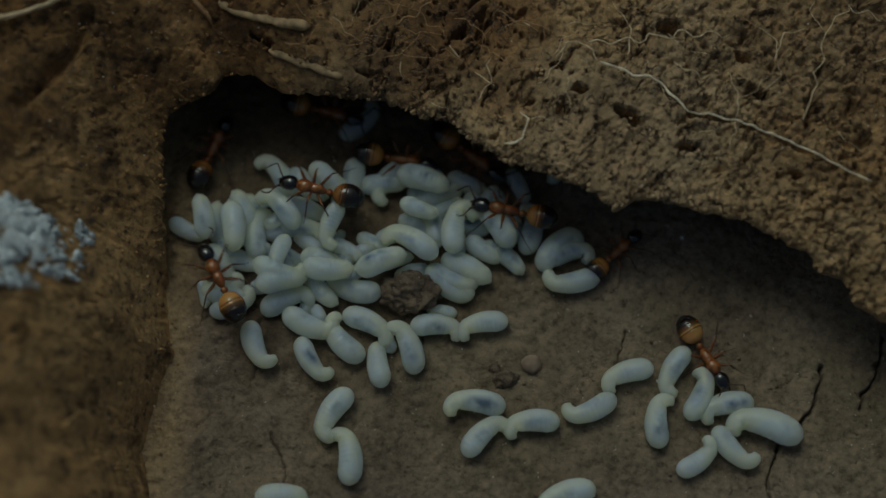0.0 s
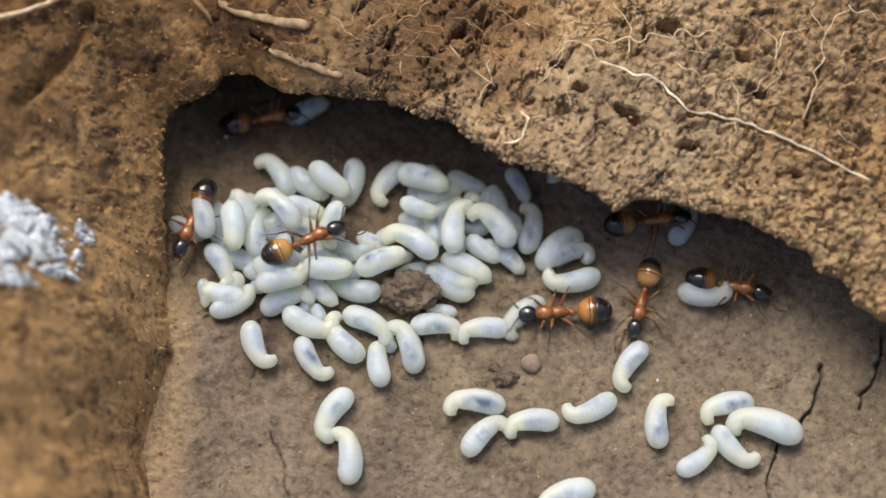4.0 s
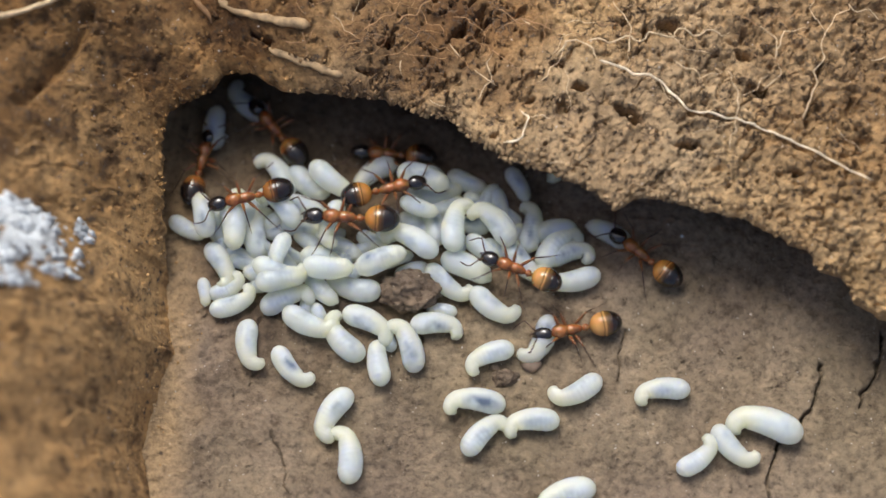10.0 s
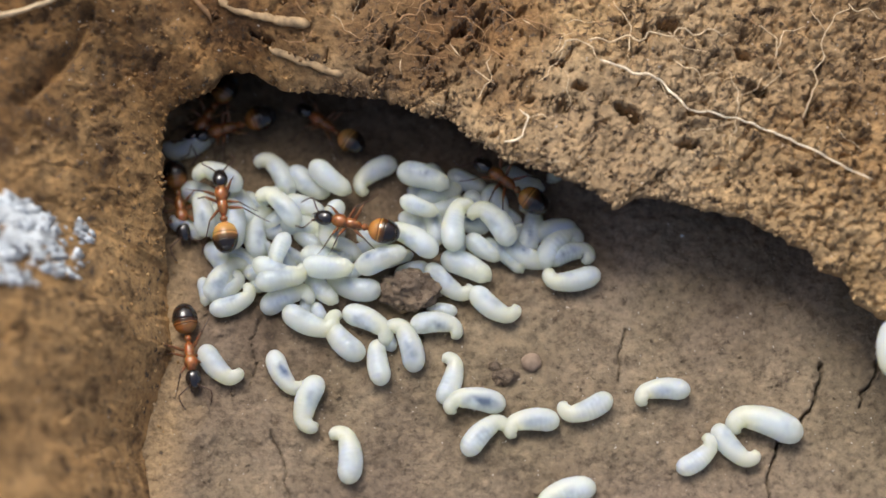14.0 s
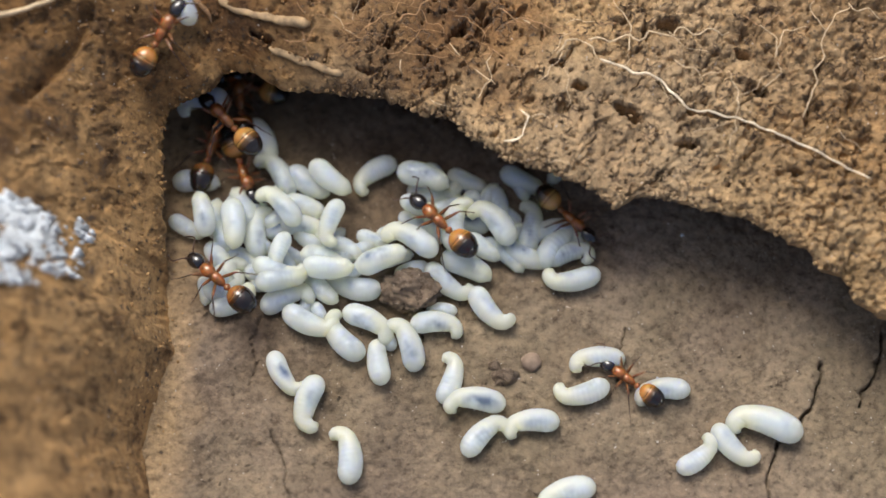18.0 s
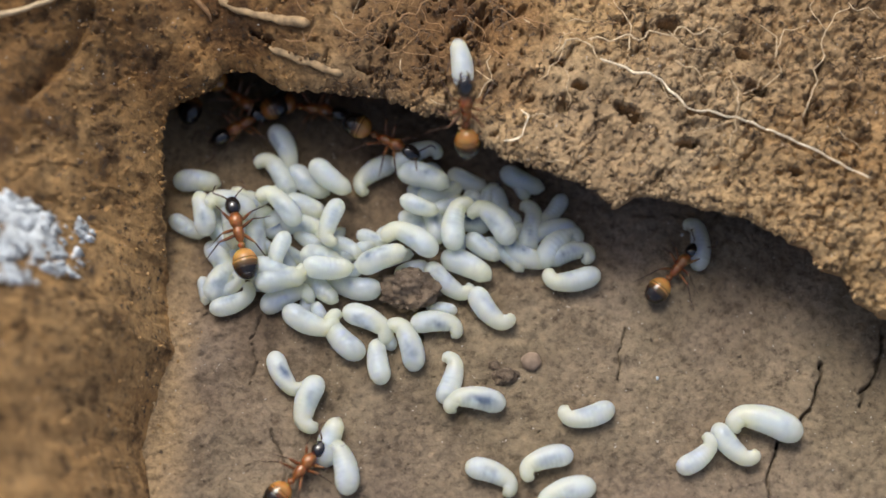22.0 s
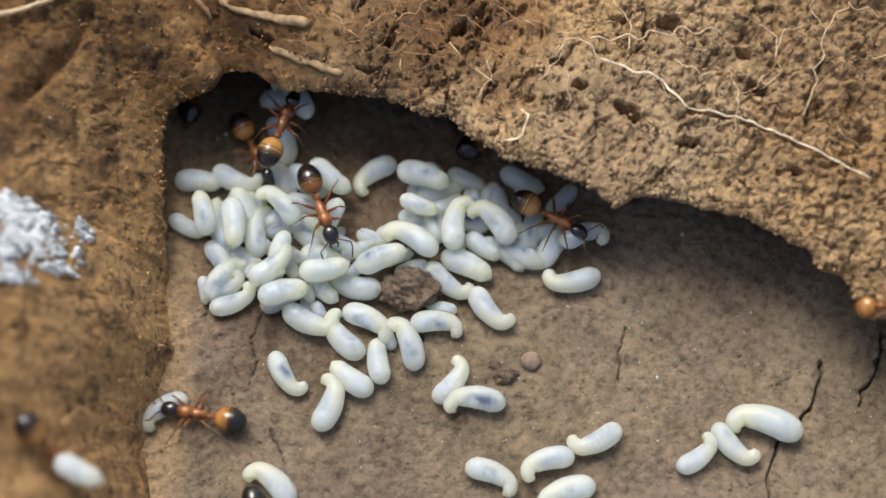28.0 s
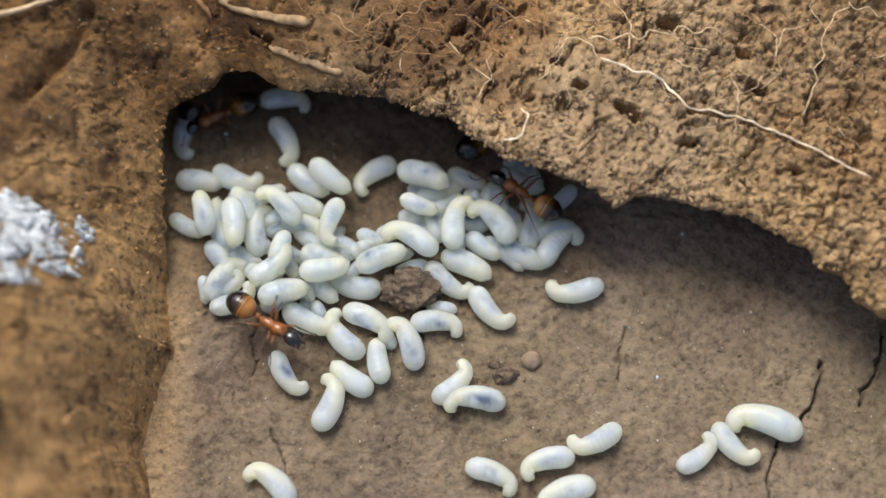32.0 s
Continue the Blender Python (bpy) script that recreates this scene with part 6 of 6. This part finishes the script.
    shift(brood_6, (0, -8.74, -14.15, 1.06, -119), (11.4, -8.74, -14.30, 1.06, -119), (12.4, -10.79, -13.44, 1.07, -102), (23, -10.79, -13.53, 1.07, -102), (24, -10.48, -13.65, 1.07, -103), (25.6, -10.48, -13.67, 1.07, -103), (26.4, -9.58, -13.96, 1.07, 74), (32, -9.58, -14.00, 1.07, 74))
    shift(brood_7, (0, -15.40, -8.27, 0.98, -65), (6, -15.40, -8.35, 0.98, -65), (7, -15.96, -8.36, 0.98, -81), (11, -15.96, -8.41, 0.98, -81), (11.9, -18.21, -9.67, 0.96, -40), (12.6, -18.61, -10.18, 0.95, -43), (14.2, -18.61, -10.20, 0.95, -43), (14.5, 16.2, ant_12_way, 50, 3.05), (16.6, -19.04, 1.04, 0.73, 121), (32, -19.04, 0.91, 0.73, 121))
    shift(brood_8, (0, -10.88, -9.51, 0.93, -55), (5.6, -10.88, -9.58, 0.92, -55), (6.6, -12.61, -10.27, 0.94, -47), (11, -12.61, -10.33, 0.94, -47), (12, -13.16, -10.78, 0.95, -56), (32, -12.94, -11.04, 0.95, -55))
    shift(brood_9, (0, 3.23, -16.39, 0.94, 40), (18.9, 3.22, -16.60, 0.93, 40), (19.8, 3.71, -19.60, 0.88, -26), (32, 3.71, -19.70, 0.88, -26))
    shift(brood_10, (0, 7.48, -15.24, 1.07, -172), (18.9, 7.47, -15.46, 1.07, -172), (19.8, 8.53, -18.44, 1.08, -159), (32, 8.71, -18.70, 1.08, -163))
    shift(brood_11, (0, 12.26, -13.69, 1.09, -160), (9.4, 12.26, -13.81, 1.09, -160), (10, 11.14, -12.28, 1.03, -157), (10.7, 11.92, -13.75, 1.09, -162), (17.4, 11.91, -13.82, 1.09, -162), (18, 11.65, -12.53, 1.05, -169), (19, 10.89, -12.05, 1.02, -161), (20, 12.01, -14.46, 1.10, -170), (25.4, 12.01, -14.50, 1.10, -170), (26.5, 12.63, -16.56, 1.11, -158), (32, 12.63, -16.60, 1.11, -158))
    shift(brood_12, (0, 15.40, -11.09, 1.09, -159), (2.2, 15.40, -11.12, 1.09, -159), (2.8, 5, ant_5_way, 40, 3.05), (5.6, 10.42, 0.31, 0.66, 168), (8, 10.42, 0.28, 0.67, 168), (9, 9.36, 1.16, 0.62, -165), (32, 9.36, 0.94, 0.63, -165))
    shift(brood_13, (0, 19.28, -10.53, 0.88, -116), (2.4, 19.40, -10.44, 0.87, -111), (3, 19.67, -9.63, 0.85, -46), (3.5, 15.55, -9.98, 1.09, -120), (5.5, 16.19, -10.29, 1.07, -122), (7.2, 16.31, -10.39, 1.07, -122), (8, 18.34, -11.80, 0.95, -152), (9, 18.66, -11.45, 0.93, -150), (9.6, 18.26, -12.61, 0.95, -173), (20.2, 18.26, -12.71, 0.95, -173), (20.5, 32, ant_15_way, 45, 3.05))
    shift(brood_14, (0, 20.88, -12.87, 0.75, 70), (0.8, 3.4, ant_8_way, 50, 3.05), (4.2, 23.71, -3.54, 0.69, 16), (4.9, 32, ant_14_way, 20, 3.7))
    shift(brood_15, (0, 23.56, -13.69, 0.59, -166), (4.8, 23.56, -13.75, 0.59, -166), (5.5, 9.5, ant_8_way, 50, 3.05), (10.2, 6.83, -0.53, 0.74, -19), (32, 6.82, -0.73, 0.75, -19))
    shift(brood_16, (0, 17.76, -15.15, 0.97, 83), (8.6, 17.75, -15.26, 0.96, 83), (9, 12.9, ant_9_way, 50, 3.05), (13.4, -18.40, -3.09, 0.86, 52), (32, -18.40, -3.25, 0.86, 52))
    shift(brood_17, (0, 3.50, -6.84, 1.02, -166), (3.2, 3.50, -6.96, 1.02, -167), (3.6, 3.56, -7.35, 1.02, -173), (7, 3.56, -7.40, 1.02, -173), (7.8, 4.06, -9.59, 1.02, -155), (10.6, 4.06, -9.62, 1.02, -155), (11.4, 0.40, -11.73, 0.97, 77), (25, 0.40, -11.85, 0.96, 77), (27, 0.44, -11.96, 0.96, 63), (32, 0.60, -12.21, 0.96, 47))
    shift(brood_18, (0, 0.52, -2.55, 0.87, -19), (7, 0.52, -2.64, 0.87, -19), (7.8, 4.05, -4.97, 1.02, -33), (14.5, 4.05, -5.05, 1.02, -33), (16.5, 3.81, -5.34, 1.03, -47), (32, 3.81, -5.47, 1.03, -47))
    shift(brood_19, (0, -13.06, -21.06, 1.17, 5), (2.7, -13.06, -21.10, 1.17, 5), (3.1, 4, ant_6_way, 30, 3.7), (4.8, -14.99, -28.99, 1.09, 46), (19.6, -12.57, -26.91, 1.15, 59), (20.1, 25.4, ant_6_way, 30, 3.7), (26, -7.62, -11.74, 0.98, 148), (32, -7.62, -11.79, 0.98, 148))
    shift(brood_20, (0, -13.05, -25.80, 1.13, 142), (22.4, -13.05, -26.03, 1.13, 142), (23, -14.22, -20.62, 1.11, 167), (23.5, 32, ant_16_way, 10, 3.4))
    shift(brood_21, (0, 25.4, ant_17_way, 60, 3.05), (25.9, -15.23, -17.55, 1.07, 167), (26.8, -15.23, -17.56, 1.07, 167), (27.4, 32, ant_6_way, 45, 3.05))
    shift(brood_22, (0, 4.4, ant_2_way, 60, 3.05), (5.6, 22.84, 4.98, 1.05, -15), (32, 22.83, 4.72, 1.05, -15))
    shift(brood_23, (0, -5.13, 5.85, 0.64, 8), (2.6, -5.13, 5.81, 0.64, 8), (3, 5.7, ant_1_way, 20, 3.7), (6.3, -6.37, 18.87, 0.66, -9), (32, -6.36, 18.61, 0.66, -9))
    shift(brood_24, (0, -35.20, -7.63, 19.53, 15), (0.5, -35.20, -7.64, 19.53, 15), (0.8, 2.4, ant_9_way, 60, 3.05), (3, -15.12, -2.31, 0.78, -12), (32, -15.11, -2.61, 0.79, -12))
    shift(brood_25, (0, -18.36, -4.27, 0.85, 168), (6.3, -18.36, -4.36, 0.86, 168), (6.8, 13.6, ant_3_way, 15, 3.7), (14.4, -21.05, 5.89, 0.70, 3), (32, -20.76, 5.79, 0.70, -2))
    shift(brood_26, (0, -7.97, 6.07, 0.73, -106), (8.2, -7.97, 5.95, 0.74, -106), (8.7, 14.2, ant_10_way, 10, 3.7), (15, -17.20, 10.77, 0.77, 123), (16.5, -15.71, 9.59, 0.75, -65), (18.5, -15.71, 9.57, 0.75, -65), (20, -15.25, 10.22, 0.73, -67), (21, -14.19, 9.78, 0.70, -74), (22.5, -13.87, 8.70, 0.72, -70), (23.5, -14.09, 9.60, 0.70, -69), (32, -13.82, 9.56, 0.69, -68))
    shift(brood_27, (0, -18.99, 19.56, 0.54, -165), (12.8, -18.99, 19.37, 0.54, -165), (13.8, 22, ant_9_way, 60, 3.05), (23, -19.55, 5.17, 0.71, -99), (24.2, -17.91, 6.56, 0.74, -11), (25, -17.78, 6.09, 0.74, -20), (32, -17.78, 6.11, 0.74, -18))
    shift(brood_28, (0, 22.6, ant_13_way, 50, 3.05), (23.2, 32, ant_13_way, 5, 3.7))
    shift(brood_29, (0, 44.17, -10.77, 0.58, -36), (7.6, 44.24, -9.90, 0.58, -36), (8, 11.4, ant_2_way, 10, 3.7), (12, 6.68, 5.85, 0.54, -31), (32, 6.68, 5.67, 0.53, -31))
    shift(brood_30, (0, 2.98, 14.33, 0.89, -23), (21.05, 2.98, 14.08, 0.89, -23), (21.3, 32, ant_2_way, 0, 3.7))
    shift(brood_31, (0, -9.83, 19.00, 0.58, -12), (22.8, -12.53, 18.22, 0.52, -10), (23.6, 32, ant_9_way, 60, 3.05))
    shift(brood_32, (0, -14.04, 6.30, 0.80, 129), (28.2, -14.04, 5.99, 0.81, 129), (28.7, 32, ant_3_way, 55, 3.05))
    shift(brood_33, (0, 43.50, -10.29, 0.60, 22), (13.6, 43.57, -9.50, 0.60, 22), (13.9, 32, ant_7_way, 40, 3.05))
    shift(brood_34, (0, -14.55, 19.59, 0.47, -8), (22.8, -14.48, 17.17, 0.47, -8), (23.8, -13.88, 13.13, 0.57, -3), (32, -13.88, 13.06, 0.58, -3))
    shift(brood_35, (0, 10.21, 7.21, 0.42, -126), (18, 10.20, 6.99, 0.42, -126), (18.8, 9.48, 3.23, 0.39, -124), (25.4, 9.48, 3.17, 0.40, -124), (27, 10.15, 4.10, 0.39, -134), (32, 10.15, 4.06, 0.39, -134))
    shift(brood_36, (0, -13.79, -2.33, 2.54, -15), (26, -13.78, -2.61, 2.55, -15), (27, -14.50, -2.36, 2.51, 46), (32, -14.49, -2.41, 2.52, 46))
    shift(brood_37, (0, -9.57, -2.45, 2.52, -7), (26, -9.56, -2.73, 2.53, -7), (27, -9.84, -2.77, 2.55, 5), (32, -9.84, -2.81, 2.55, 5))


motions()
